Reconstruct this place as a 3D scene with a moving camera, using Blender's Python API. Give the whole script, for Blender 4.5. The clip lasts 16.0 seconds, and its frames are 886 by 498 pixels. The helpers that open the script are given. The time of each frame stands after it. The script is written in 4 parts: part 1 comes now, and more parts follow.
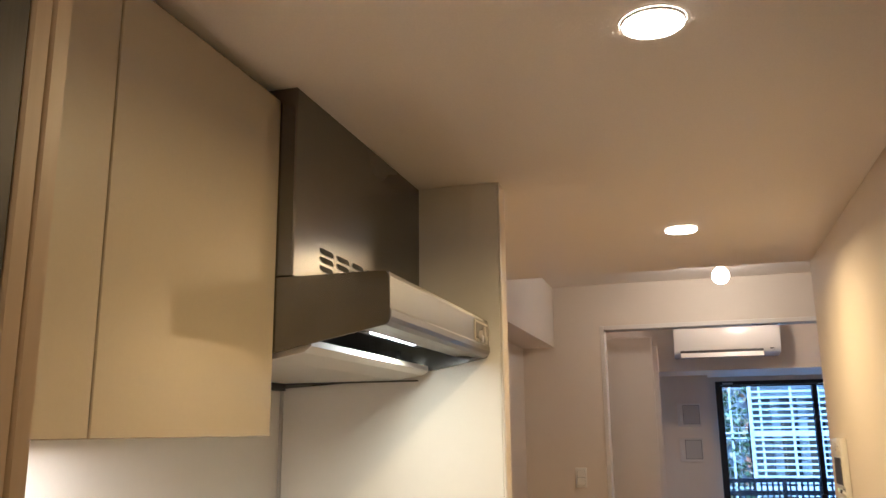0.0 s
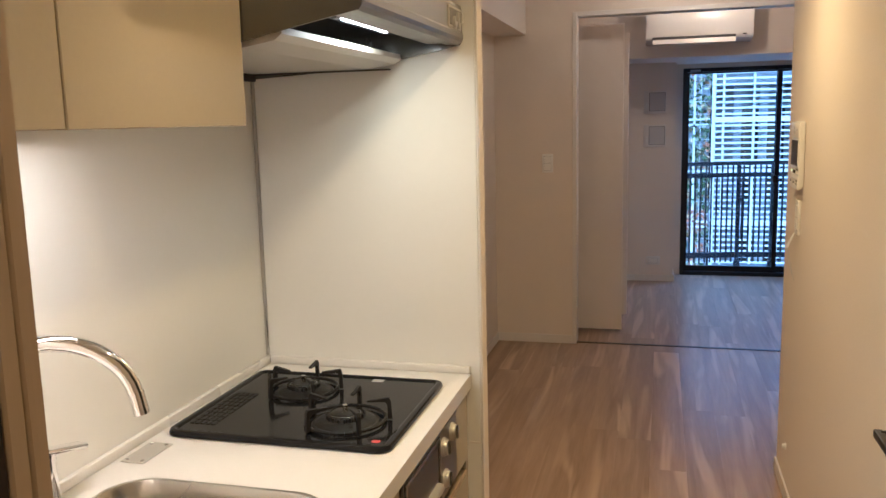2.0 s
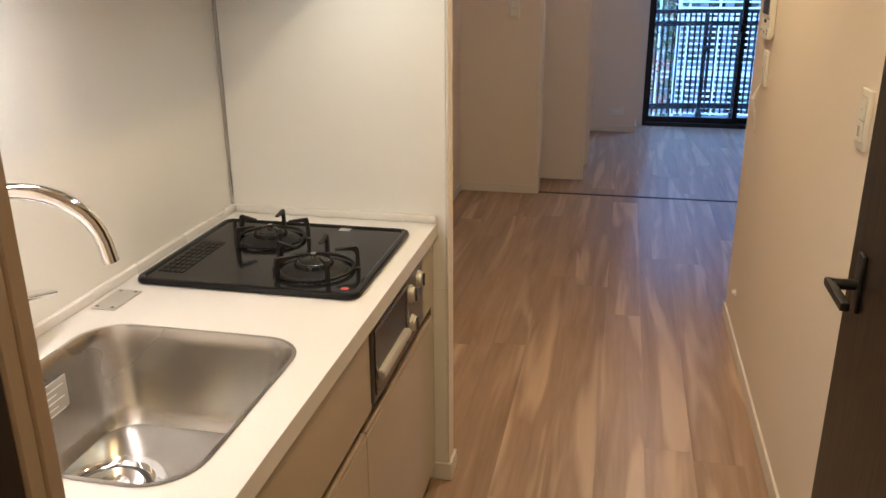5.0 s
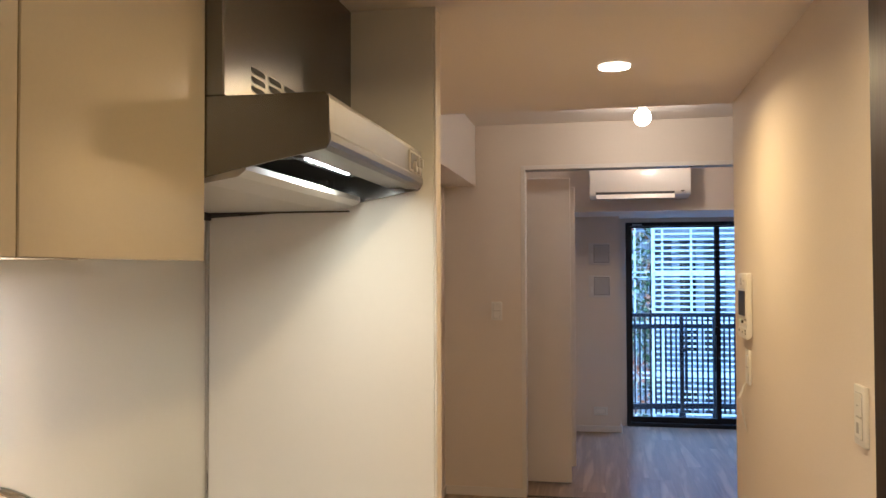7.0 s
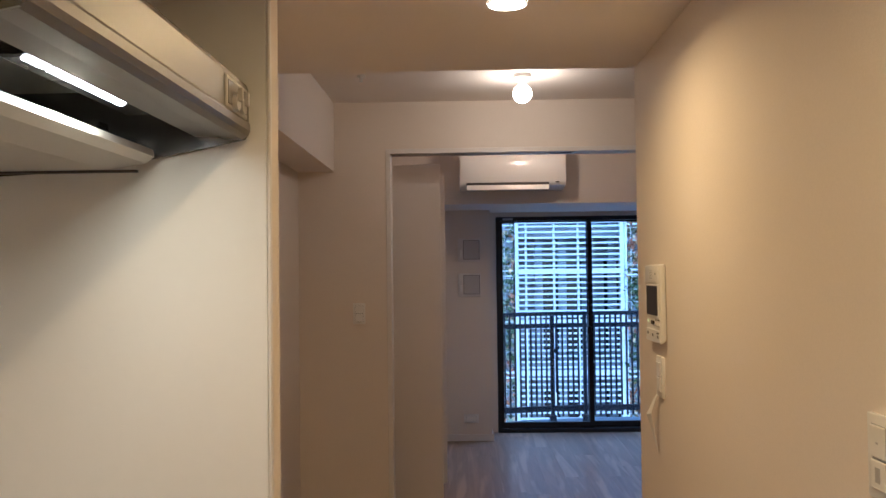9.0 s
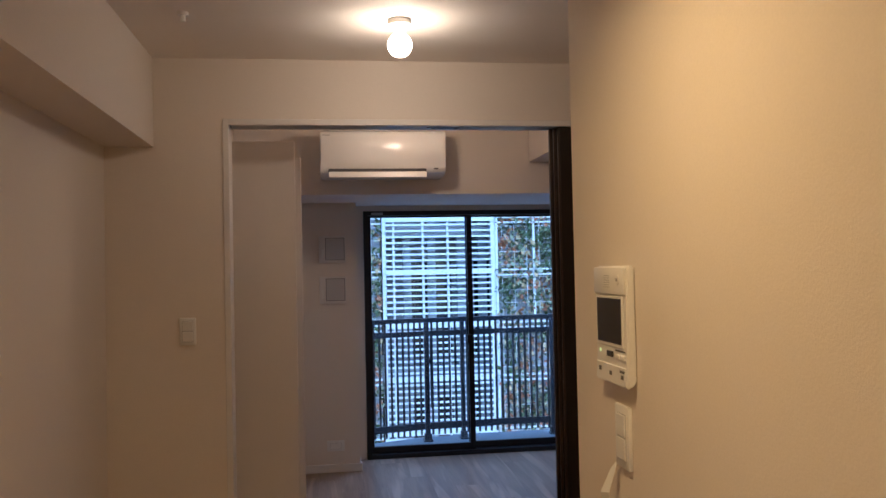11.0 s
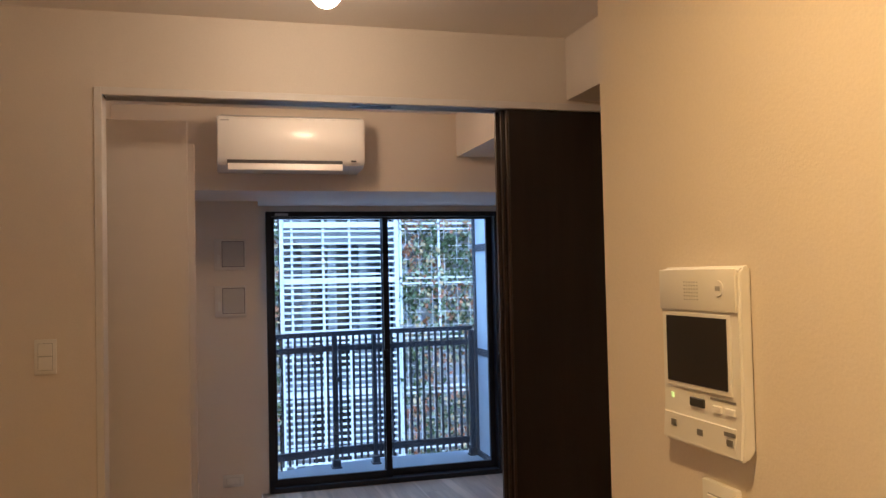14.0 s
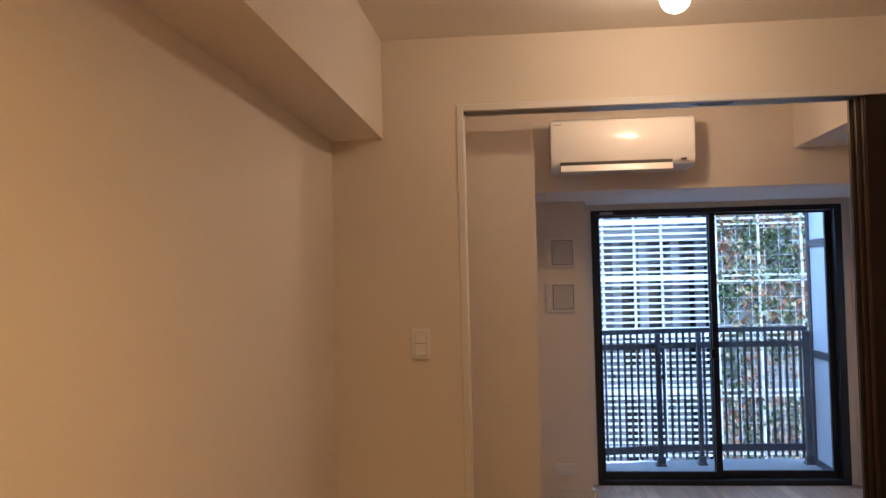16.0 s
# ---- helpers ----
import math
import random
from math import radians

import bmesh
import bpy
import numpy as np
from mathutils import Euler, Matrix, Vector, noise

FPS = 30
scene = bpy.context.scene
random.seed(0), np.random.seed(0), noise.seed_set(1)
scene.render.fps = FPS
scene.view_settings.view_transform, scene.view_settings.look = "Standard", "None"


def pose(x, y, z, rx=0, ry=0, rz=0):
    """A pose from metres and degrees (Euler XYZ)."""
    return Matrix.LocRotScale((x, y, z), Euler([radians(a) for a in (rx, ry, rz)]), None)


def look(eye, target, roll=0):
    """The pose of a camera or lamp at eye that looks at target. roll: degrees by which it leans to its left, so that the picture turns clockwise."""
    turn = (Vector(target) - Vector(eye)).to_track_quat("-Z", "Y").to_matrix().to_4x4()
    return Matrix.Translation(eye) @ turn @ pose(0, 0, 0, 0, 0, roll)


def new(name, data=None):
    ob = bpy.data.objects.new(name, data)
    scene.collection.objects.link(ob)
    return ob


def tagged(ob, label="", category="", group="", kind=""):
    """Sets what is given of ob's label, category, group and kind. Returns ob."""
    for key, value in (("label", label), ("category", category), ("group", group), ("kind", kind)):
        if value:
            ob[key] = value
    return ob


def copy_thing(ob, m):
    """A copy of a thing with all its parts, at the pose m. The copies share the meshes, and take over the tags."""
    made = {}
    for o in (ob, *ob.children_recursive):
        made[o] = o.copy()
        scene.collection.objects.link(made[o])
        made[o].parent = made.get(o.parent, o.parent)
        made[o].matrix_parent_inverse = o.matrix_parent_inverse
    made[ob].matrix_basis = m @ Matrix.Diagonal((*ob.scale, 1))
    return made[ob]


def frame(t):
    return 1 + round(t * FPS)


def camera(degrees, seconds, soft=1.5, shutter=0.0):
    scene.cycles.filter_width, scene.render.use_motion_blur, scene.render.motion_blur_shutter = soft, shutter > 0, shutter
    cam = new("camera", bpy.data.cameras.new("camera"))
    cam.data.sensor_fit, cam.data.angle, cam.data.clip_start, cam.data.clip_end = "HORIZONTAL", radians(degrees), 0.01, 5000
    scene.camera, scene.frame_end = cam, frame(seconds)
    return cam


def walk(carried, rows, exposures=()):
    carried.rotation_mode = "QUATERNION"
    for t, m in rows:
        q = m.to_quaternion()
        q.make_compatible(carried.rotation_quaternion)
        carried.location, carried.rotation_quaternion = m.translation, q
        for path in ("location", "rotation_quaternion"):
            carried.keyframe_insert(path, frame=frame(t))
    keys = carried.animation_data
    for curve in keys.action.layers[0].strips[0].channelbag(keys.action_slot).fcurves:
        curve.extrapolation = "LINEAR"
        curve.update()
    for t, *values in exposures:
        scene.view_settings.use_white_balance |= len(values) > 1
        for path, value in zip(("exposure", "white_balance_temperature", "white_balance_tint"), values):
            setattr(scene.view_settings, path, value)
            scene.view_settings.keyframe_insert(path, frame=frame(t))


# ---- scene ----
cam = camera(56.8, 16.0)
EXPOSURES = [  # seconds, stops, kelvin, tint
    (0.0, 2.72, 4800, 10), (3.0, 2.6, 4700, 11), (5.5, 2.62, 4750, 11), (7.0, 2.6, 4850, 11), (8.5, 2.4, 4850, 12), (10.0, 1.8, 4950, 15),
    (12.5, 2.31, 5600, 15), (14.5, 2.33, 5850, 16), (16.0, 2.52, 6050, 18),
]
PATH = [  # seconds, eye, yaw, pitch, roll
    (0, 0.044, 0.151, 1.488, 16.86, 12.56, -0.60),
    (0.5, 0.040, 0.154, 1.486, 16.42, 12.56, -0.80),
    (1, 0.033, 0.157, 1.487, 15.90, 8.39, -1.00),
    (1.5, 0.029, 0.155, 1.487, 15.46, -0.14, -1.20),
    (2, 0.030, 0.148, 1.482, 15.01, -8.83, -1.40),
    (2.5, 0.026, 0.154, 1.479, 14.57, -17.40, -1.40),
    (3, 0.025, 0.162, 1.484, 14.09, -25.65, -1.10),
    (3.2, 0.025, 0.153, 1.480, 13.93, -27.98, -1.20),
    (3.725, 0.022, 0.152, 1.480, 13.47, -30.23, -0.97),
    (4.25, 0.019, 0.150, 1.481, 13.01, -28.15, -0.75),
    (4.775, 0.015, 0.149, 1.482, 12.56, -22.66, -0.52),
    (5.3, 0.012, 0.148, 1.482, 12.10, -14.67, -0.30),
    (5.5, 0.012, 0.148, 1.482, 12.00, -11.27, -0.30),
    (6, 0.010, 0.132, 1.484, 11.76, -3.24, 0.00),
    (6.5, -0.004, 0.152, 1.477, 11.45, 0.80, 0.10),
    (7, -0.011, 0.175, 1.467, 10.96, 1.46, -0.20),
    (7.5, -0.031, 0.231, 1.452, 10.32, 1.43, -0.20),
    (8, -0.031, 0.397, 1.452, 8.49, 1.43, -0.20),
    (8.5, -0.045, 0.563, 1.439, 5.08, 1.46, -0.40),
    (9, -0.092, 0.800, 1.443, 1.32, 1.46, -0.70),
    (9.5, -0.090, 0.975, 1.434, -2.26, 1.43, -0.60),
    (10, -0.039, 1.248, 1.447, -5.16, 1.43, -0.80),
    (12.5, -0.146, 2.283, 1.456, -9.88, 1.26, -1.20),
    (13, -0.148, 2.408, 1.449, -11.48, 1.37, -1.10),
    (13.5, -0.118, 2.426, 1.442, -14.52, 1.66, -1.10),
    (14, -0.113, 2.398, 1.449, -15.46, 1.80, -1.30),
    (14.5, -0.154, 2.364, 1.458, -11.34, 1.86, -1.30),
    (15, -0.200, 2.339, 1.468, -5.37, 1.86, -1.20),
    (15.5, -0.245, 2.324, 1.471, -0.32, 1.81, -1.20),
    (16, -0.283, 2.269, 1.450, 5.43, 2.12, -1.30),
]
walk(cam, [(t, look((x, y, z), (x - math.sin(radians(a)) * math.cos(radians(p)), y + math.cos(radians(a)) * math.cos(radians(p)), z + math.sin(radians(p))), r)) for t, x, y, z, a, p, r in PATH], exposures=EXPOSURES)

# ---- light ----
world = bpy.data.worlds.new("sky")
scene.world = world
world.use_nodes = True
wn = world.node_tree
sky = wn.nodes.new("ShaderNodeTexSky")
sky.sky_type, sky.sun_disc = "NISHITA", False
sky.ozone_density = 6.0
sky.sun_elevation, sky.sun_rotation = radians(40), radians(160)
wn.links.new(sky.outputs[0], wn.nodes["Background"].inputs[0])
wn.nodes["Background"].inputs[1].default_value = 0.132


def lamp(name, kind, m, energy, color, size=0.1, spread=None):
    d = bpy.data.lights.new(name, kind)
    d.energy, d.color = energy, color
    if kind == "AREA":
        d.shape, d.size = "DISK", size
        if spread:
            d.spread = radians(spread)
    elif kind == "SUN":
        d.angle = size
    else:
        d.shadow_soft_size = size
    ob = new(name, d)
    ob.matrix_world = m
    return ob


WARM = (1.0, 0.60, 0.20)
BULB = (1.0, 0.36, 0.075)
lamp("sun", "SUN", look((0, 0, 10), (0.34 * 5, 0.94 * 5, 10 - 4.2)), 0.06, (1.0, 0.97, 0.93), radians(14))
# the third downlight is unseen: assumed to continue the row behind the start
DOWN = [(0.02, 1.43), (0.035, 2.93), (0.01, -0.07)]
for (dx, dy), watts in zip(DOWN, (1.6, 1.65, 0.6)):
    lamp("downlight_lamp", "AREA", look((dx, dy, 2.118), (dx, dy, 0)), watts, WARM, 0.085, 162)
lamp("bulb_lamp", "POINT", pose(0.219, 4.867, 2.315), 0.20, BULB, 0.045)
lamp("bedroom_bulb_lamp", "POINT", pose(0.396, 6.29, 2.315), 0.54, BULB, 0.045)
lamp("hood_lamp", "AREA", look((-0.578, 1.885, 1.676), (-0.70, 1.885, 1.0)), 0.34, (1.0, 0.83, 0.50), 0.06)
bar = lamp("under_cabinet_lamp", "AREA", look((-0.86, 1.02, 1.4965), (-0.86, 1.02, 0)), 0.62, (1.0, 0.68, 0.42), 0.03)
bar.data.shape, bar.data.size, bar.data.size_y = "RECTANGLE", 0.04, 0.60
# added lamp: daylight falling in under the balcony slab, at the window's head
day = lamp("window_daylight", "AREA", look((1.05, 8.70, 2.42), (1.0, 7.2, 0.4)), 8.0, (0.40, 0.60, 1.0), 1.0)
day.data.shape, day.data.size, day.data.size_y = "RECTANGLE", 1.7, 0.7


# ---- materials ----
def material(name, color, rough=0.5, metal=0.0, grain=0.0, scale=40.0, bump=0.0, coat=0.0, alpha_mix=None, big=0.0):
    m = bpy.data.materials.new(name)
    m.use_nodes = True
    n, l = m.node_tree.nodes, m.node_tree.links
    b = n["Principled BSDF"]
    b.inputs["Base Color"].default_value = (*color, 1)
    b.inputs["Roughness"].default_value = rough
    b.inputs["Metallic"].default_value = metal
    if coat:
        b.inputs["Coat Weight"].default_value = coat
        b.inputs["Coat Roughness"].default_value = 0.08
    tc = n.new("ShaderNodeTexCoord")
    if grain or big:
        fine = n.new("ShaderNodeTexNoise")
        fine.inputs["Scale"].default_value, fine.inputs["Detail"].default_value = scale, 5
        wide = n.new("ShaderNodeTexNoise")
        wide.inputs["Scale"].default_value, wide.inputs["Detail"].default_value = 1.7, 3
        l.new(tc.outputs["Object"], fine.inputs["Vector"])
        l.new(tc.outputs["Object"], wide.inputs["Vector"])
        total = n.new("ShaderNodeMath")
        total.operation = "MULTIPLY_ADD"
        total.inputs[1].default_value = grain * 2
        mid = n.new("ShaderNodeMath")
        mid.operation = "MULTIPLY_ADD"
        mid.inputs[1].default_value, mid.inputs[2].default_value = big * 2, 1 - grain - big
        l.new(wide.outputs[0], mid.inputs[0])
        l.new(fine.outputs[0], total.inputs[0])
        l.new(mid.outputs[0], total.inputs[2])
        mul = n.new("ShaderNodeVectorMath")
        mul.operation = "SCALE"
        mul.inputs[0].default_value = color
        l.new(total.outputs[0], mul.inputs["Scale"])
        l.new(mul.outputs[0], b.inputs["Base Color"])
        rr = n.new("ShaderNodeMath")
        rr.operation = "MULTIPLY_ADD"
        rr.inputs[1].default_value, rr.inputs[2].default_value = 0.16, rough - 0.08
        l.new(wide.outputs[0], rr.inputs[0])
        l.new(rr.outputs[0], b.inputs["Roughness"])
        if bump:
            bp = n.new("ShaderNodeBump")
            bp.inputs["Strength"].default_value, bp.inputs["Distance"].default_value = bump, 0.002
            l.new(fine.outputs[0], bp.inputs["Height"])
            l.new(bp.outputs[0], b.inputs["Normal"])
    return m


def glowing(name, color, strength):
    m = bpy.data.materials.new(name)
    m.use_nodes = True
    b = m.node_tree.nodes["Principled BSDF"]
    b.inputs["Base Color"].default_value = (0.8, 0.8, 0.8, 1)
    b.inputs["Emission Color"].default_value = (*color, 1)
    b.inputs["Emission Strength"].default_value = strength
    return m


def wood(name, dark, light, scale=1.0, along=1, rough=0.4, vary=0.25, wave=0.5, streak=None, relief=0.25):
    """Long-grained wood; along: the axis of the grain."""
    m = bpy.data.materials.new(name)
    m.use_nodes = True
    n, l = m.node_tree.nodes, m.node_tree.links
    b = n["Principled BSDF"]
    tc, info = n.new("ShaderNodeTexCoord"), n.new("ShaderNodeObjectInfo")
    off = n.new("ShaderNodeVectorMath")
    off.operation = "SCALE"
    off.inputs[0].default_value = (37.0, 53.0, 11.0)
    l.new(info.outputs["Random"], off.inputs["Scale"])
    add = n.new("ShaderNodeVectorMath")
    l.new(tc.outputs["Object"], add.inputs[0])
    l.new(off.outputs[0], add.inputs[1])
    stretch = n.new("ShaderNodeVectorMath")
    stretch.operation = "MULTIPLY"
    s = [14.0 * scale] * 3
    s[along] = 0.9 * scale
    stretch.inputs[1].default_value = s
    l.new(add.outputs[0], stretch.inputs[0])
    a = n.new("ShaderNodeTexNoise")
    a.inputs["Scale"].default_value, a.inputs["Detail"].default_value, a.inputs["Distortion"].default_value = 1.0, 4, wave
    l.new(stretch.outputs[0], a.inputs["Vector"])
    fine = n.new("ShaderNodeTexNoise")
    fine.inputs["Scale"].default_value, fine.inputs["Detail"].default_value = 7.0, 5
    l.new(stretch.outputs[0], fine.inputs["Vector"])
    mix = n.new("ShaderNodeMath")
    mix.operation = "MULTIPLY_ADD"
    mix.inputs[1].default_value = 0.35
    l.new(fine.outputs[0], mix.inputs[0])
    l.new(a.outputs[0], mix.inputs[2])
    ramp = n.new("ShaderNodeValToRGB")
    e = ramp.color_ramp.elements
    e[0].position, e[0].color = 0.42, (*dark, 1)
    e[1].position, e[1].color = 0.9, (*light, 1)
    l.new(mix.outputs[0], ramp.inputs[0])
    tone = n.new("ShaderNodeMath")
    tone.operation = "MULTIPLY_ADD"
    tone.inputs[1].default_value, tone.inputs[2].default_value = vary, 1 - vary / 2
    l.new(info.outputs["Random"], tone.inputs[0])
    mul = n.new("ShaderNodeVectorMath")
    mul.operation = "SCALE"
    if streak:
        band = n.new("ShaderNodeTexNoise")
        band.inputs["Scale"].default_value, band.inputs["Detail"].default_value, band.inputs["Distortion"].default_value = 0.75, 2, 0.6
        wide = n.new("ShaderNodeVectorMath")
        wide.operation = "MULTIPLY"
        wide.inputs[1].default_value = (13.0, 1.1, 1.0)
        l.new(add.outputs[0], wide.inputs[0])
        l.new(wide.outputs[0], band.inputs["Vector"])
        cut = n.new("ShaderNodeMapRange")
        cut.inputs["From Min"].default_value, cut.inputs["From Max"].default_value = 0.54, 0.66
        l.new(band.outputs[0], cut.inputs["Value"])
        pale = n.new("ShaderNodeMix")
        pale.data_type = "RGBA"
        pale.inputs[7].default_value = (*streak, 1)
        half = n.new("ShaderNodeMath")
        half.operation = "MULTIPLY"
        half.inputs[1].default_value = 0.7
        l.new(cut.outputs[0], half.inputs[0])
        l.new(half.outputs[0], pale.inputs[0])
        l.new(ramp.outputs[0], pale.inputs[6])
        l.new(pale.outputs[2], mul.inputs[0])
    else:
        l.new(ramp.outputs[0], mul.inputs[0])
    l.new(tone.outputs[0], mul.inputs["Scale"])
    l.new(mul.outputs[0], b.inputs["Base Color"])
    rr = n.new("ShaderNodeMath")
    rr.operation = "MULTIPLY_ADD"
    rr.inputs[1].default_value, rr.inputs[2].default_value = 0.2, rough - 0.1
    if relief:
        l.new(fine.outputs[0], rr.inputs[0])
        bp = n.new("ShaderNodeBump")
        bp.inputs["Strength"].default_value, bp.inputs["Distance"].default_value = relief, 0.001
        l.new(fine.outputs[0], bp.inputs["Height"])
        l.new(bp.outputs[0], b.inputs["Normal"])
    else:
        rr.inputs[1].default_value, rr.inputs[2].default_value = 0.03, rough - 0.015
        l.new(a.outputs[0], rr.inputs[0])
    l.new(rr.outputs[0], b.inputs["Roughness"])
    return m


PAPER = material("wallpaper", (0.765, 0.69, 0.60), 0.75, grain=0.05, scale=260, bump=0.22, big=0.015)
CEIL = material("ceiling_paper", (0.87, 0.815, 0.75), 0.8, grain=0.05, scale=220, bump=0.4, big=0.015)
TRIM = material("trim_paint", (0.76, 0.72, 0.67), 0.45, grain=0.02, scale=90)
PANELW = material("kitchen_panel", (0.785, 0.77, 0.725), 0.36, grain=0.012, scale=60, big=0.02)
CABINET = material("cabinet_laminate", (0.385, 0.328, 0.226), 0.42, grain=0.03, scale=160, coat=1.0, big=0.02)
CABEDGE = material("cabinet_edge", (0.10, 0.085, 0.07), 0.5, grain=0.05)
COUNTER = material("counter_stone", (0.72, 0.695, 0.66), 0.3, grain=0.06, scale=320, big=0.015)
STEEL = material("brushed_steel", (0.52, 0.50, 0.465), 0.27, 1.0, grain=0.05, scale=120, big=0.03)
HOODP = material("hood_paint", (0.19, 0.183, 0.172), 0.27, 0.9, grain=0.03, scale=180)
HOODPLATE = material("hood_plate", (0.55, 0.53, 0.49), 0.4, 0.5, grain=0.03, scale=120)
DARKIN = material("dark_inside", (0.05, 0.05, 0.05), 0.6, grain=0.1)
CHROME = material("chrome", (0.85, 0.85, 0.86), 0.05, 1.0)
GLASSTOP = material("black_glass_top", (0.012, 0.012, 0.013), 0.12, grain=0.1)
IRON = material("cast_iron", (0.018, 0.017, 0.016), 0.45, grain=0.2, scale=200, bump=0.4)
ALU = material("aluminium", (0.62, 0.61, 0.6), 0.3, 1.0, grain=0.04)
BLACKALU = material("black_aluminium", (0.016, 0.016, 0.018), 0.4, 0.3, grain=0.1)
RAILALU = material("dark_rail_paint", (0.085, 0.085, 0.10), 0.4, 0.3, grain=0.1)
PLASTIC = material("white_plastic", (0.80, 0.785, 0.74), 0.32, grain=0.015)
ACPLASTIC = material("glossy_white_plastic", (0.76, 0.745, 0.71), 0.17, grain=0.01)
GREYPL = material("grey_plastic", (0.42, 0.41, 0.40), 0.45, grain=0.03)
DARKPL = material("dark_plastic", (0.035, 0.033, 0.03), 0.35, grain=0.05)
SCREEN = material("dark_screen", (0.012, 0.011, 0.010), 0.3)
RED = material("red_mark", (0.62, 0.09, 0.08), 0.5, grain=0.03)
VENTGREY = material("vent_grey", (0.56, 0.54, 0.52), 0.5, grain=0.03)
GREEN = glowing("green_led", (0.45, 1.0, 0.2), 0.12)
LABEL = material("label_print", (0.16, 0.155, 0.15), 0.6, grain=0.05)
LEAFDOOR = material("white_door_sheet", (0.77, 0.705, 0.64), 0.5, grain=0.02, scale=120, big=0.01)
EDGEWOOD = wood("brown_edge_band", (0.035, 0.020, 0.012), (0.06, 0.036, 0.022), 1.0, 2, 0.4, 0.05)
DARKWOOD = wood("dark_wood_sheet", (0.009, 0.0058, 0.0037), (0.022, 0.014, 0.0094), 1.0, 2, 0.42, 0.05)
TANWOOD = wood("tan_door_frame", (0.30, 0.225, 0.15), (0.37, 0.285, 0.195), 1.0, 2, 0.42, 0.05)
FLOORW = wood("floor_sheet", (0.235, 0.157, 0.102), (0.40, 0.28, 0.186), 1.0, 1, 0.30, 0.14, 0.9, (0.60, 0.45, 0.315), 0.0)
CONCRETE = material("balcony_concrete", (0.42, 0.42, 0.42), 0.8, grain=0.12, scale=60, bump=0.4, big=0.06)
BOARD = material("balcony_board", (0.78, 0.79, 0.80), 0.6, grain=0.04, scale=40, big=0.03)
WHITESTEEL = material("white_steel", (0.82, 0.84, 0.85), 0.45, grain=0.04, scale=30)
FACADE = material("far_facade", (0.40, 0.41, 0.43), 0.8, grain=0.1, scale=6, big=0.1)
FACADEPALE = material("far_facade_pale", (0.40, 0.41, 0.43), 0.8, grain=0.1, scale=6, big=0.1)
FARPALE = material("far_pale_backing", (0.44, 0.46, 0.50), 0.8, grain=0.06, scale=5, big=0.05)
FARWIN = material("far_window", (0.05, 0.055, 0.065), 0.15, grain=0.1)
ASPHALT = material("asphalt", (0.055, 0.055, 0.057), 0.9, grain=0.2, scale=20, big=0.1)
HOODFRONT = material("hood_front_metal", (0.21, 0.20, 0.19), 0.40, 0.85, grain=0.03, scale=200, big=0.02)
BULBM = glowing("bulb_glass", (1.0, 0.78, 0.5), 8.0)
DISCM = glowing("downlight_diffuser", (1.0, 0.78, 0.5), 6.0)
HOODGLOW = glowing("hood_lamp_glass", (1.0, 0.9, 0.72), 4.0)
LEAVES = []
for nm, col in (("leaf_green", (0.10, 0.14, 0.06)), ("leaf_pale", (0.36, 0.40, 0.26)), ("leaf_red", (0.46, 0.19, 0.10)), ("leaf_ochre", (0.60, 0.44, 0.24))):
    LEAVES.append(material(nm, col, 0.5, grain=0.25, scale=8))

for dull in (GLASSTOP, IRON):
    dull.node_tree.nodes["Principled BSDF"].inputs["Specular IOR Level"].default_value = 0.17
GLOWBAR = glowing("led_bar", (1.0, 0.85, 0.62), 3.0)

CABINET.node_tree.nodes["Principled BSDF"].inputs["Coat IOR"].default_value = 2.05

glass = bpy.data.materials.new("window_glass")
glass.use_nodes = True
gb = glass.node_tree.nodes["Principled BSDF"]
gb.inputs["Roughness"].default_value, gb.inputs["Transmission Weight"].default_value, gb.inputs["IOR"].default_value = 0.0, 1.0, 1.45
gb.inputs["Base Color"].default_value = (0.74, 0.93, 1.0, 1)


# ---- mesh helpers ----
def box_into(bm, lo, hi, bev=0.0, seg=1):
    x0, y0, z0 = lo
    x1, y1, z1 = hi
    vs = bmesh.ops.create_cube(bm, size=1, matrix=Matrix.Translation(((x0 + x1) / 2, (y0 + y1) / 2, (z0 + z1) / 2)) @ Matrix.Diagonal((x1 - x0, y1 - y0, z1 - z0, 1)))["verts"]
    if bev:
        es = list({e for v in vs for e in v.link_edges})
        bmesh.ops.bevel(bm, geom=es, offset=bev, segments=seg, affect="EDGES", profile=0.5)


def cyl_into(bm, p, q, r, seg=16, r2=None):
    p, q = Vector(p), Vector(q)
    d = q - p
    m = Matrix.Translation((p + q) / 2) @ d.to_track_quat("Z", "Y").to_matrix().to_4x4()
    bmesh.ops.create_cone(bm, cap_ends=True, segments=seg, radius1=r, radius2=r if r2 is None else r2, depth=d.length, matrix=m)


def done(name, bm, mat, parent=None, smooth=False):
    me = bpy.data.meshes.new(name)
    bm.normal_update()
    bm.to_mesh(me)
    bm.free()
    if mat:
        me.materials.append(mat)
    if smooth:
        for p in me.polygons:
            p.use_smooth = True
        me.set_sharp_from_angle(angle=radians(35))
    ob = new(name, me)
    if parent:
        ob.parent = parent
    return ob


def block(name, lo, hi, mat, bev=0.0, parent=None, seg=1):
    bm = bmesh.new()
    box_into(bm, lo, hi, bev, seg)
    return done(name, bm, mat, parent, bev > 0 and seg > 1)


def blocks(name, boxes, mat, bev=0.0, parent=None):
    bm = bmesh.new()
    for lo, hi in boxes:
        box_into(bm, lo, hi, bev)
    return done(name, bm, mat, parent)


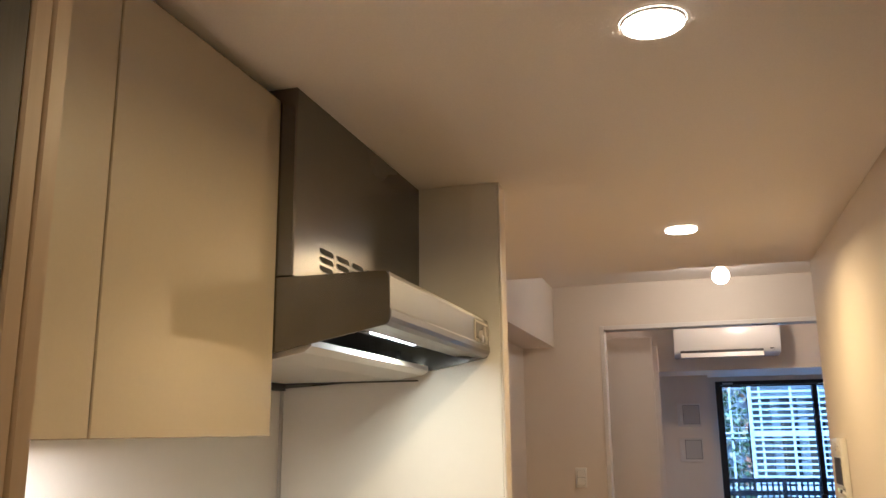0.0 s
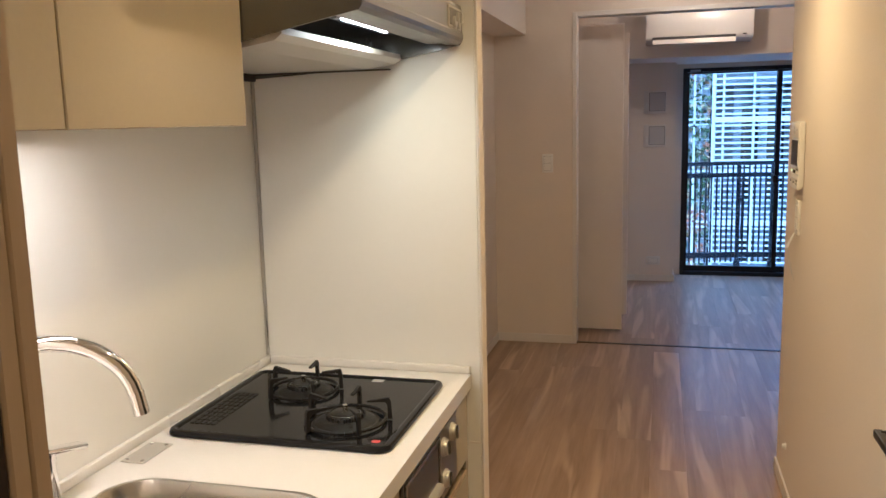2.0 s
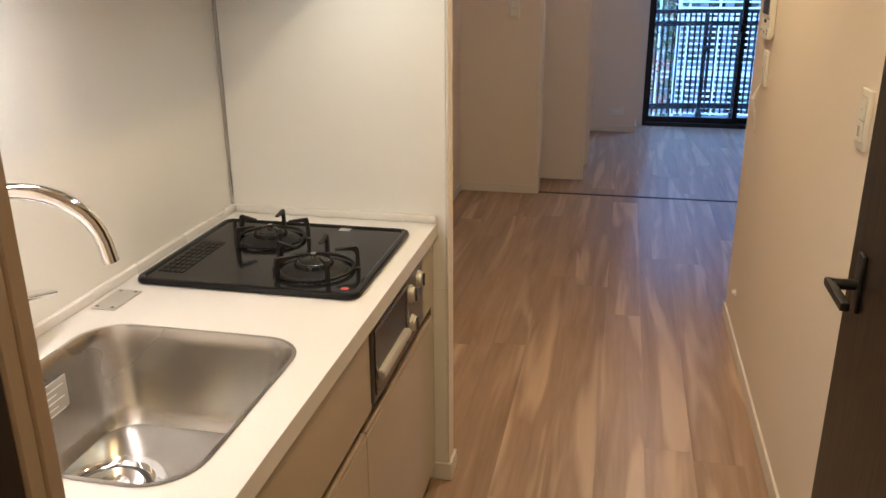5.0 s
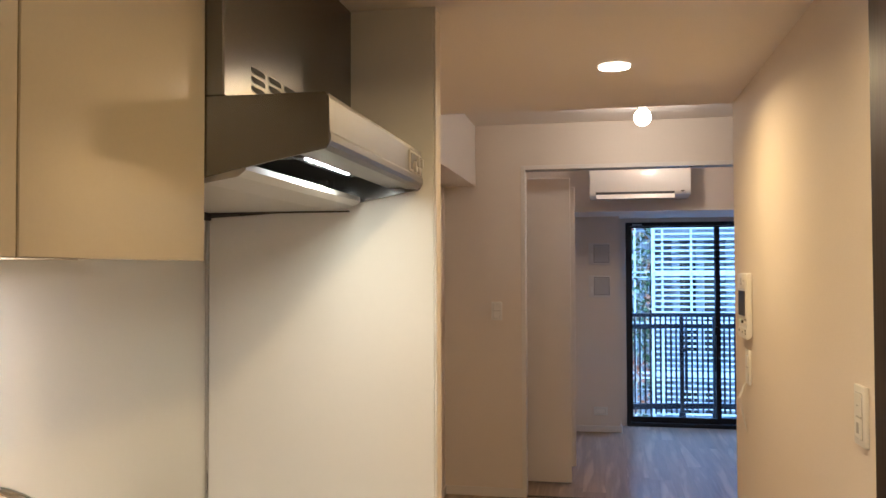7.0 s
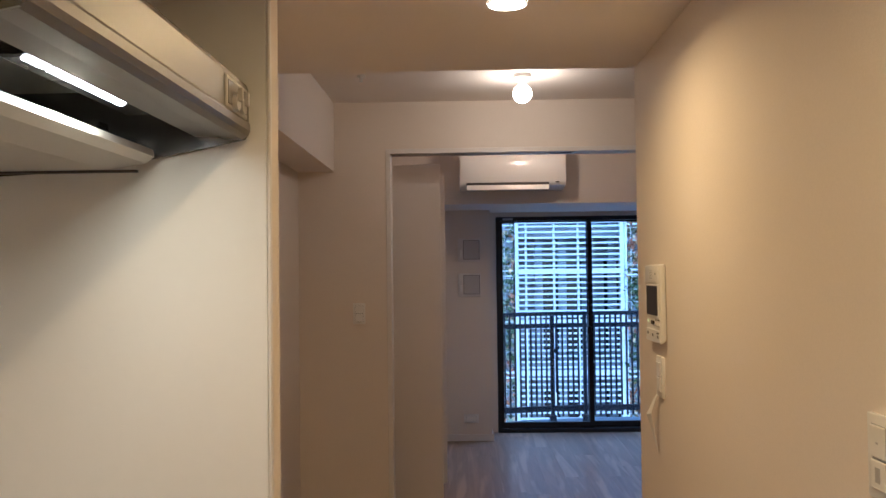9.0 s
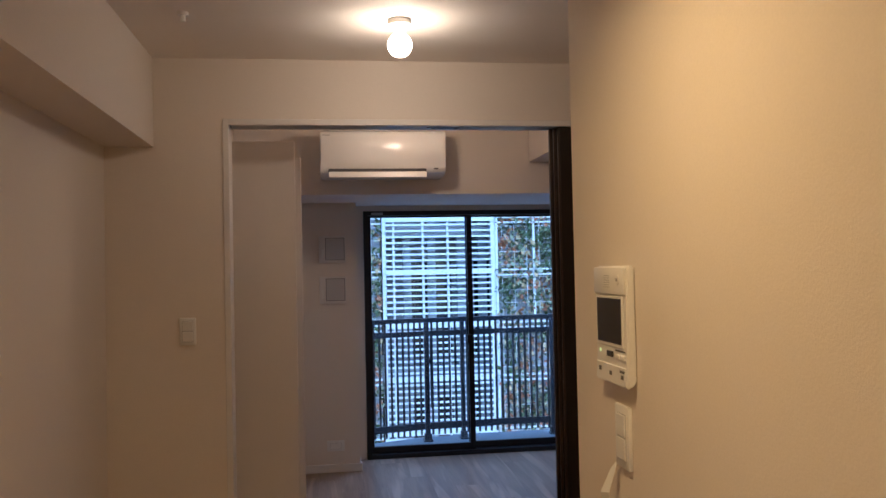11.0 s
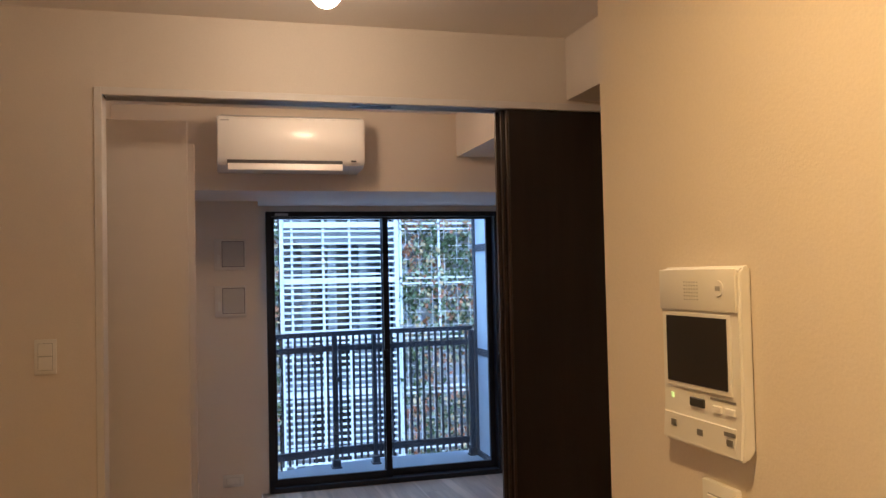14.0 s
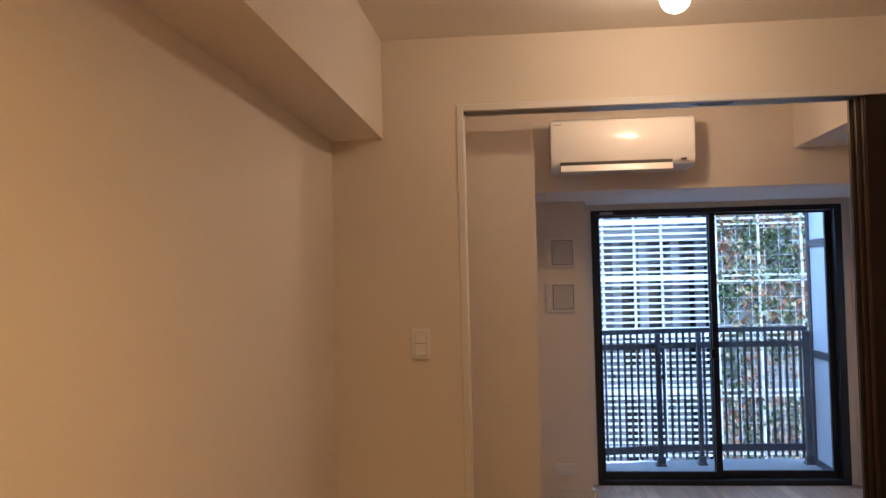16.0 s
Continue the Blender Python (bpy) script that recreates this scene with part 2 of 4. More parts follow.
def rod(name, p, q, r, mat, parent=None, seg=16):
    bm = bmesh.new()
    cyl_into(bm, p, q, r, seg)
    return done(name, bm, mat, parent, True)


def prism(name, pts, axis, a, b, mat, parent=None, bev=0.0, seg=2):
    """A closed outline of 2D points drawn out along an axis from a to b."""
    bm = bmesh.new()
    put = {"x": lambda u, v: (a, u, v), "y": lambda u, v: (u, a, v), "z": lambda u, v: (u, v, a)}[axis]
    f = bm.faces.new([bm.verts.new(put(u, v)) for u, v in pts])
    ext = bmesh.ops.extrude_face_region(bm, geom=[f])
    step = Vector({"x": (b - a, 0, 0), "y": (0, b - a, 0), "z": (0, 0, b - a)}[axis])
    bmesh.ops.translate(bm, vec=step, verts=[g for g in ext["geom"] if isinstance(g, bmesh.types.BMVert)])
    bmesh.ops.recalc_face_normals(bm, faces=bm.faces[:])
    if bev:
        bmesh.ops.bevel(bm, geom=bm.edges[:], offset=bev, segments=seg, affect="EDGES")
    return done(name, bm, mat, parent, bev > 0)


def rounded(x0, y0, x1, y1, r, n=6):
    pts = []
    for cx, cy, a0 in ((x1 - r, y1 - r, 0), (x0 + r, y1 - r, 90), (x0 + r, y0 + r, 180), (x1 - r, y0 + r, 270)):
        for k in range(n + 1):
            a = radians(a0 + 90 * k / n)
            pts.append((cx + r * math.cos(a), cy + r * math.sin(a)))
    return pts


def tube(name, pts, r, mat, parent=None, res=8):
    cu = bpy.data.curves.new(name, "CURVE")
    cu.dimensions, cu.bevel_depth, cu.bevel_resolution, cu.use_fill_caps = "3D", r, 4, True
    sp = cu.splines.new("POLY")
    sp.points.add(len(pts) - 1)
    for p, q in zip(sp.points, pts):
        p.co = (*q, 1)
    tmp = bpy.data.objects.new(name, cu)
    me = bpy.data.meshes.new_from_object(tmp)
    bpy.data.objects.remove(tmp)
    me.materials.append(mat)
    for p in me.polygons:
        p.use_smooth = True
    ob = new(name, me)
    if parent:
        ob.parent = parent
    return ob


def empty(name, at=(0, 0, 0)):
    ob = new(name)
    ob.empty_display_size = 0.05
    return ob


def structure(ob, label=""):
    return tagged(ob, label, kind="structure")


# ---- the large structure ----
XR, XL, XB = 0.517, -1.03, -1.05
YE0, YE1, XE = 2.21, 2.285, -0.425
LOW, HIGH = 2.14, 2.412
YC, YP0, YP1 = 3.655, 5.49, 5.60
XRR, YW = 1.95, 8.10

structure(block("wall_right", (XR, -1.6, 0), (XR + 0.12, YC, LOW + 0.4), PAPER), "cream papered corridor wall beside the kitchen")
structure(block("wall_right_return", (XR + 0.12, YC - 0.12, 0), (XRR + 0.12, YC, 2.8), PAPER))
structure(block("wall_living_right", (XRR, YC, 0), (XRR + 0.12, YW + 0.1, 2.8), PAPER), "papered wall behind the corridor corner")
structure(block("wall_kitchen_back", (XB - 0.12, 0.50, 0), (XB - 0.006, YE1, 2.8), PAPER))
structure(block("wall_end", (XB - 0.006, YE0 + 0.006, 0), (XE, YE1, LOW + 0.3), PAPER), "cream papered stub wall closing the kitchen niche")
structure(block("wall_living_left", (XL - 0.14, YE1, 0), (XL, YP0, 2.8), PAPER), "cream papered living room side wall")
structure(block("beam_left", (XL, YE1, 2.015), (-0.821, YP0, 2.7), PAPER), "papered ceiling beam along the side wall")
structure(block("beam_right", (1.285, YC, 2.155), (XRR, 7.1, 2.7), PAPER), "papered ceiling beam")
structure(blocks("wall_partition", [((XL, YP0, 0), (-0.522, YP1, 2.7)), ((-0.522, YP0, 2.141), (1.285, YP1, 2.7)), ((1.76, YP0, 0), (XRR, YP1, 2.155)), ((1.285, YP0, 2.141), (1.76, YP1, 2.155))], PAPER), "cream papered partition with a wide sliding door opening")
structure(blocks("door_casing", [((-0.524, YP0 - 0.006, 0), (-0.497, YP1 + 0.004, 2.141)), ((-0.497, YP0 - 0.006, 2.113), (1.76, YP0 + 0.012, 2.141)), ((-0.497, YP1 - 0.012, 2.113), (1.76, YP1 + 0.004, 2.141))], TRIM, 0.002), "white painted casing round the sliding door opening")
structure(block("wall_bedroom_left", (-0.77, YP1, 0), (-0.65, YW + 0.1, 2.7), PAPER))
structure(block("column_window", (-0.65, 7.74, 0), (0.145, YW + 0.1, 1.945), PAPER), "papered column beside the window")
structure(block("lintel_window", (-0.65, 7.1, 1.945), (XRR, YW + 0.1, 2.7), PAPER), "deep papered beam over the window")
structure(blocks("wall_window", [((0.145, YW - 0.01, 0), (0.21, YW + 0.1, 1.945)), ((1.897, YW - 0.01, 0), (XRR, YW + 0.1, 1.945)), ((0.21, YW - 0.01, 1.906), (1.897, YW + 0.1, 1.945))], PAPER))
structure(block("wall_hall_back", (-1.3, -1.72, 0), (XR + 0.12, -1.6, 2.5), PAPER))
structure(block("wall_hall_left", (-0.57, -1.6, 0), (-0.45, 0.57, 2.5), PAPER))
structure(block("wall_niche_near", (XB - 0.006, 0.615, 0), (-0.50, 0.659, LOW + 0.3), PAPER))
structure(block("ceiling_low", (XB - 0.12, -1.6, LOW), (XR, YC, LOW + 0.3), CEIL), "cream papered low ceiling")
structure(block("ceiling_high", (XL, YC, HIGH), (XRR, 7.1, HIGH + 0.15), CEIL), "cream papered ceiling")
structure(block("subfloor", (-1.3, -1.72, -0.2), (XRR + 0.12, YW + 0.1, -0.012), DARKIN))

# skirting
structure(blocks("baseboard", [
    ((XR - 0.009, 1.9, 0), (XR, YC, 0.058)), ((XR - 0.009, YC, 0), (XRR, YC + 0.009, 0.058)), ((XL, YP0 - 0.009, 0), (-0.524, YP0, 0.058)),
    ((XL, YE1 + 0.009, 0), (XL + 0.009, YP0 - 0.009, 0.058)), ((XB + 0.4, YE1, 0), (XE + 0.009, YE1 + 0.009, 0.058)),
    ((XE, YE0 + 0.006, 0), (XE + 0.009, YE1, 0.058)), ((-0.47, YE0 - 0.004, 0), (XE + 0.009, YE0 + 0.006, 0.058)),
    ((-0.65, 7.731, 0), (0.154, 7.74, 0.058)), ((0.145, 7.74, 0), (0.154, YW - 0.01, 0.058)), ((XRR - 0.009, YP1, 0), (XRR, YW - 0.01, 0.058))], TRIM, 0.002), "white painted skirting board")

structure(block("trim_corner_cap", (0.1545, 7.728, 0), (0.160, 7.742, 0.062), PLASTIC, 0.002), "white skirting corner cap")

# ---- kitchen ----
structure(block("kitchen_panel_back", (XB - 0.006, 0.66, 0.80), (XB - 0.0005, YE0, LOW), PANELW, 0.001), "glossy off-white kitchen wall panel")
structure(block("kitchen_panel_end", (XB, YE0, 0.0), (XE - 0.004, YE0 + 0.006, LOW), PANELW, 0.001), "glossy off-white kitchen wall panel")
structure(block("panel_corner_trim", (XB, YE0 - 0.009, 0.838), (XB + 0.009, YE0 - 0.0005, LOW), ALU, 0.002), "thin grey aluminium corner trim")
structure(block("panel_seam", (-0.462, YE0 - 0.0015, 0.618), (XE - 0.004, YE0 + 0.002, 0.623), TRIM), "thin joint line of the end panel")
structure(block("panel_edge_trim", (XE - 0.0035, YE0 + 0.0005, 0.06), (XE + 0.003, YE0 + 0.014, LOW), TRIM, 0.002), "cream edge strip of the stub wall")

# base cabinet
base = tagged(empty("base_cabinet"), "beige laminate kitchen base cabinet with flat fronts", "cabinet")
XF = -0.462
block("body", (-1.045, 0.664, 0.055), (XF - 0.022, 2.19, 0.57), CABEDGE, 0, base)
block("plinth", (-1.02, 0.664, 0.0), (XF - 0.05, 2.20, 0.055), CABEDGE, 0, base)
for y0, y1, z0, z1 in ((0.664, 0.838, 0.585, 0.768), (0.842, 1.604, 0.585, 0.768), (2.06, 2.178, 0.585, 0.768), (0.664, 1.060, 0.058, 0.545), (1.064, 1.561, 0.058, 0.545), (1.565, 2.178, 0.058, 0.545)):
    front = block("drawer_front" if z0 > 0.5 else "door", (XF - 0.019, y0, z0), (XF, y1, z1), CABINET, 0.0015, base)
    if z0 < 0.5:
        tagged(block("handle", (XF - 0.02, y0, z1), (XF - 0.001, y1, z1 + 0.011), TANWOOD, 0.002, base), "pale metal edge pull")
block("end_filler", (XF - 0.019, 2.182, 0.058), (XF - 0.004, 2.209, 0.768), CABINET, 0.001, base)

# countertop with the sink's opening cut out
SX0, SX1, SY0, SY1, SR = -0.965, -0.530, 0.975, 1.445, 0.080
CX0, CX1, CY0, CY1, CZ = -1.049, -0.452, 0.662, 2.209, 0.815


def cut_slab(name, outer, hole, z0, z1, mat, parent):
    bm = bmesh.new()
    rings = []
    for pts in (outer, hole):
        for z in (z0, z1):
            rings.append([bm.verts.new((x, y, z)) for x, y in pts])
    for lowr, upr in ((rings[0], rings[1]), (rings[2], rings[3])):
        for i in range(len(lowr)):
            j = (i + 1) % len(lowr)
            bm.faces.new((lowr[i], lowr[j], upr[j], upr[i]))
    for ra, rb in ((rings[0], rings[2]), (rings[1], rings[3])):
        es = [bm.edges.get((r[i], r[(i + 1) % len(r)])) for r in (ra, rb) for i in range(len(r))]
        bmesh.ops.triangle_fill(bm, use_beauty=True, edges=es)
    bmesh.ops.recalc_face_normals(bm, faces=bm.faces[:])
    return done(name, bm, mat, parent)


top = tagged(empty("countertop"), "white speckled stone countertop with a low back lip", "counter")
edge = [(CX0, CY0), (CX1 - 0.004, CY0), (CX1, CY0 + 0.004), (CX1, CY1 - 0.004), (CX1 - 0.004, CY1), (CX0, CY1)]
cut_slab("slab", edge, rounded(SX0, SY0, SX1, SY1, SR, 8), CZ - 0.038, CZ, COUNTER, top)
block("back_lip", (CX0, CY0, CZ), (CX0 + 0.014, CY1, CZ + 0.022), COUNTER, 0.004, top, 2)
block("side_lip", (CX0 + 0.014, CY1 - 0.014, CZ), (CX1 - 0.002, CY1, CZ + 0.022), COUNTER, 0.004, top, 2)

# sink
sink = tagged(empty("kitchen_sink"), "stainless steel sink with rounded corners and a drain", "sink")
bm = bmesh.new()
loops = []
for k, (ins, z, r) in enumerate(((-0.004, CZ + 0.0015, SR + 0.004), (0.004, CZ + 0.0015, SR - 0.004), (0.008, CZ - 0.006, SR - 0.006), (0.012, CZ - 0.03, SR - 0.008), (0.030, CZ - 0.150, SR - 0.01), (0.036, CZ - 0.168, SR - 0.012), (0.050, CZ - 0.1865, SR - 0.02), (0.075, CZ - 0.190, SR - 0.03), (0.13, CZ - 0.192, 0.03))):
    loops.append([bm.verts.new((x, y, z)) for x, y in rounded(SX0 + ins, SY0 + ins, SX1 - ins, SY1 - ins, max(r, 0.02), 8)])
for a, b in zip(loops, loops[1:]):
    for i in range(len(a)):
        j = (i + 1) % len(a)
        bm.faces.new((a[i], a[j], b[j], b[i]))
bm.faces.new(loops[-1])
bmesh.ops.recalc_face_normals(bm, faces=bm.faces[:])
for f in bm.faces:
    f.normal_flip()
done("basin", bm, STEEL, sink, True)
DX, DY, DZ = -0.808, 1.195, CZ - 0.191
bm = bmesh.new()
for r0, r1, z0, z1 in ((0.096, 0.093, 0.002, 0.0068), (0.093, 0.078, 0.0068, 0.0074), (0.078, 0.073, 0.0074, 0.003), (0.073, 0.068, 0.003, 0.001)):
    for i in range(32):
        a, b = 2 * math.pi * i / 32, 2 * math.pi * (i + 1) / 32
        bm.faces.new([bm.verts.new((DX + r * math.cos(t), DY + r * math.sin(t), DZ + z)) for r, t, z in ((r0, a, z0), (r0, b, z0), (r1, b, z1), (r1, a, z1))])
bmesh.ops.remove_doubles(bm, verts=bm.verts[:], dist=1e-5)
done("drain_ring", bm, CHROME, sink, True)
bm = bmesh.new()
cyl_into(bm, (DX, DY, DZ + 0.0008), (DX, DY, DZ + 0.003), 0.0685, 28)
done("drain_cover", bm, DARKIN, sink, True)
bm = bmesh.new()
cyl_into(bm, (DX, DY, DZ + 0.003), (DX, DY, DZ + 0.007), 0.060, 32, 0.056)
cyl_into(bm, (DX, DY, DZ + 0.007), (DX, DY, DZ + 0.011), 0.034, 28, 0.028)
tagged(done("drain_lid", bm, CHROME, sink, True), "domed chrome drain lid")
lab = tagged(block("label_sheet", (SX0 + 0.020, 1.16, CZ - 0.105), (SX0 + 0.022, 1.30, CZ - 0.035), GREYPL, 0, sink), "grey printed sticker")
lab2 = blocks("label_lines", [((SX0 + 0.022, 1.17, CZ - 0.05 - k * 0.012), (SX0 + 0.0226, 1.29 - 0.02 * (k % 2), CZ - 0.0475 - k * 0.012)) for k in range(5)], PLASTIC, 0, sink)
sp = tagged(empty("steel_plate"), "flat brushed metal plate on the countertop", "plate")
block("plate", (-1.022, 1.50, CZ + 0.0005), (-0.967, 1.605, CZ + 0.003), HOODPLATE, 0.0012, sp)
for px, py in ((-1.012, 1.510), (-0.977, 1.510), (-1.012, 1.595), (-0.977, 1.595)):
    rod("screw", (px, py, CZ + 0.003), (px, py, CZ + 0.0042), 0.004, STEEL, sp, 10)

# tap
tap = tagged(empty("kitchen_tap"), "chrome swan-neck kitchen tap with lever", "tap")
TX, TY = -1.0, 1.11
rod("base_ring", (TX, TY, CZ), (TX, TY, CZ + 0.012), 0.027, CHROME, tap, 24)
rod("stem", (TX, TY, CZ + 0.012), (TX, TY, CZ + 0.11), 0.021, CHROME, tap, 24)
rod("collar", (TX, TY, CZ + 0.11), (TX, TY, CZ + 0.125), 0.0225, CHROME, tap, 24)
neck = [(TX, TY, CZ + 0.12), (TX, TY, CZ + 0.24)]
for k in range(1, 19):
    a = radians(180 - 9.6 * k)
    u = 0.115 + 0.115 * math.cos(a)
    neck.append((TX + u, TY + 0.52 * u, CZ + 0.24 + 0.105 * math.sin(a)))
tube("spout", neck, 0.0138, CHROME, tap)
ex, ey, ez = neck[-1]
rod("nozzle", (ex, ey, ez + 0.004), (ex + 0.006, ey + 0.003, ez - 0.034), 0.0135, CHROME, tap, 20)
rod("side_pipe", (TX, TY, CZ + 0.05), (TX + 0.005, TY + 0.16, CZ + 0.05), 0.015, CHROME, tap, 20)
bm = bmesh.new()
cyl_into(bm, (TX + 0.012, TY + 0.162, CZ), (TX + 0.004, TY + 0.166, CZ + 0.10), 0.017, 20, 0.014)
cyl_into(bm, (TX + 0.004, TY + 0.166, CZ + 0.10), (TX + 0.003, TY + 0.1665, CZ + 0.112), 0.0165, 20)
done("mixer_body", bm, CHROME, tap, True)
bm = bmesh.new()
box_into(bm, (TX - 0.014, TY + 0.150, CZ + 0.110), (TX + 0.018, TY + 0.262, CZ + 0.122), 0.005, 3)
bmesh.ops.rotate(bm, cent=(TX, TY + 0.166, CZ + 0.115), matrix=Matrix.Rotation(radians(-14), 3, "X"), verts=bm.verts[:])
done("lever", bm, CHROME, tap, True)

# gas hob
hob = tagged(empty("gas_hob"), "black glass two-burner gas hob with iron pan supports", "stove")
HX0, HX1, HY0, HY1 = -1.012, -0.496, 1.640, 2.098
bm = bmesh.new()
loops = []
for ins, z, r in ((0.006, 0.0005, 0.022), (0.0, 0.004, 0.028), (0.0, 0.009, 0.028), (0.003, 0.0145, 0.026), (0.009, 0.0165, 0.020), (0.016, 0.0150, 0.014), (0.019, 0.0120, 0.011)):
    loops.append([bm.verts.new((x, y, CZ + z)) for x, y in rounded(HX0 + ins, HY0 + ins, HX1 - ins, HY1 - ins, r, 6)])
for a, b in zip(loops, loops[1:]):
    for i in range(len(a)):
        j = (i + 1) % len(a)
        bm.faces.new((a[i], a[j], b[j], b[i]))
bm.faces.new(loops[-1])
bm.faces.new(loops[0][::-1])
bmesh.ops.recalc_face_normals(bm, faces=bm.faces[:])
done("glass_top", bm, GLASSTOP, hob, True)
blocks("grill_vent", [((-0.985 + 0.013 * i, 1.70 + 0.024 * k, CZ + 0.012), (-0.975 + 0.013 * i, 1.720 + 0.024 * k, CZ + 0.0136)) for k in range(9) for i in range(5)], IRON, 0.0005, hob)


def burner(x, y, r):
    z = CZ + 0.012
    bm = bmesh.new()
    cyl_into(bm, (x, y, z), (x, y, z + 0.003), r * 1.45, 32, r * 1.40)
    cyl_into(bm, (x, y, z + 0.003), (x, y, z + 0.012), r * 1.30, 32, r * 1.02)
    done("drip_pan", bm, IRON, hob, True)
    bm = bmesh.new()
    cyl_into(bm, (x, y, z + 0.004), (x, y, z + 0.018), r * 0.85, 32, r * 0.72)
    cyl_into(bm, (x, y, z + 0.018), (x, y, z + 0.024), r * 0.72, 32, r * 0.55)
    for k in range(20):
        a = 2 * math.pi * k / 20
        box_into(bm, (x + r * 0.78 * math.cos(a) - 0.002, y + r * 0.78 * math.sin(a) - 0.002, z + 0.012), (x + r * 0.78 * math.cos(a) + 0.002, y + r * 0.78 * math.sin(a) + 0.002, z + 0.021))
    done("burner_head", bm, IRON, hob, True)
    bm = bmesh.new()
    for i in range(40):
        a, b = 2 * math.pi * i / 40, 2 * math.pi * (i + 1) / 40
        for ra, rb, za, zb in ((r * 0.63, r * 0.66, 0.0225, 0.0215),):
            bm.faces.new([bm.verts.new((x + q * math.cos(t), y + q * math.sin(t), z + h)) for q, t, h in ((ra, a, za), (ra, b, za), (rb, b, zb), (rb, a, zb))])
    tagged(done("flame_ring", bm, HOODP, hob, True), "thin metal ring")
    rod("sensor", (x, y, z + 0.02), (x, y, z + 0.040), 0.006, STEEL, hob, 12)
    bm = bmesh.new()
    for k in range(5):
        a = radians(72 * k + 20)
        c, s = math.cos(a), math.sin(a)
        m = Matrix.Translation((x, y, z)) @ Matrix.Rotation(a, 4, "Z")
        sub = bmesh.new()
        # a foot that tapers upwards and a finger reaching inwards to a point
        side = [(r * 1.76, 0.003), (r * 1.96, 0.003), (r * 1.92, 0.044), (r * 1.84, 0.052), (r * 0.92, 0.047), (r * 0.90, 0.044), (r * 1.66, 0.042), (r * 1.76, 0.034)]
        near_side = [sub.verts.new((u, -0.004, v)) for u, v in side]
        far_side = [sub.verts.new((u, 0.004, v)) for u, v in side]
        sub.faces.new(near_side)
        sub.faces.new(far_side[::-1])
        for q in range(len(side)):
            sub.faces.new((near_side[q], far_side[q], far_side[(q + 1) % len(side)], near_side[(q + 1) % len(side)]))
        bmesh.ops.recalc_face_normals(sub, faces=sub.faces[:])
        bmesh.ops.transform(sub, matrix=m, verts=sub.verts[:])
        tmp = bpy.data.meshes.new("tmp")
        sub.to_mesh(tmp)
        bm.from_mesh(tmp)
        bpy.data.meshes.remove(tmp)
        sub.free()
    for i in range(36):
        a, b = 2 * math.pi * i / 36, 2 * math.pi * (i + 1) / 36
        cyl_into(bm, (x + r * 1.68 * math.cos(a), y + r * 1.68 * math.sin(a), z + 0.007), (x + r * 1.68 * math.cos(b), y + r * 1.68 * math.sin(b), z + 0.006), 0.0042, 6)
    done("pan_support", bm, IRON, hob)


burner(-0.822, 1.955, 0.050)
burner(-0.640, 1.775, 0.053)
tagged(prism("red_sticker", rounded(-0.545, 1.672, -0.526, 1.686, 0.006, 3), "z", CZ + 0.0122, CZ + 0.0128, RED, hob), "small red warning mark")
blocks("print_mark", [((-0.68, 2.055, CZ + 0.0122), (-0.65, 2.075, CZ + 0.0128))], GREYPL, 0, hob)
# grill front
tagged(block("grill_front", (XF - 0.012, 1.612, 0.592), (XF + 0.004, 2.055, 0.768), HOODFRONT, 0.003, hob), "grey metal grill front")
blocks("grill_frame", [((XF + 0.004, 1.622, 0.612), (XF + 0.008, 1.634, 0.762)), ((XF + 0.004, 1.876, 0.612), (XF + 0.008, 1.888, 0.762)), ((XF + 0.004, 1.634, 0.752), (XF + 0.008, 1.876, 0.762))], HOODP, 0.001, hob)
block("grill_window", (XF + 0.004, 1.636, 0.668), (XF + 0.0065, 1.874, 0.750), SCREEN, 0.001, hob)
tagged(prism("grill_handle", [(XF + 0.004, 0.660), (XF + 0.018, 0.658), (XF + 0.022, 0.652), (XF + 0.022, 0.644), (XF + 0.016, 0.638), (XF + 0.004, 0.638)], "y", 1.642, 1.868, HOODPLATE, hob, 0.002), "pale grey bar handle")
for ky, kz in ((1.925, 0.722), (2.005, 0.730), (1.935, 0.640)):
    bm = bmesh.new()
    cyl_into(bm, (XF + 0.004, ky, kz), (XF + 0.010, ky, kz), 0.023, 28, 0.022)
    cyl_into(bm, (XF + 0.010, ky, kz), (XF + 0.017, ky, kz), 0.0195, 28, 0.018)
    tagged(done("knob", bm, HOODPLATE, hob, True), "round metal knob")
    block("knob_grip", (XF + 0.017, ky - 0.004, kz - 0.016), (XF + 0.022, ky + 0.004, kz + 0.016), HOODP, 0.001, hob)

# wall cabinet
wc = tagged(empty("wall_cabinet"), "beige laminate wall cabinet with two flat doors", "cabinet")
block("body", (-1.049, 0.662, 1.522), (-0.699, 1.474, 2.11), CABINET, 0, wc)
blocks("bottom_edge", [((-1.049, 0.662, 1.486), (-0.92, 1.474, 1.522)), ((-0.80, 0.662, 1.486), (-0.699, 1.474, 1.522))], CABINET, 0, wc)
block("top_filler", (-1.049, 0.662, 2.11), (-0.71, 1.475, LOW - 0.001), CABEDGE, 0, wc)
for y0, y1 in ((0.662, 1.0155), (1.0185, 1.475)):
    block("door", (-0.698, y0, 1.483), (-0.679, y1, 2.112), CABINET, 0.0015, wc)

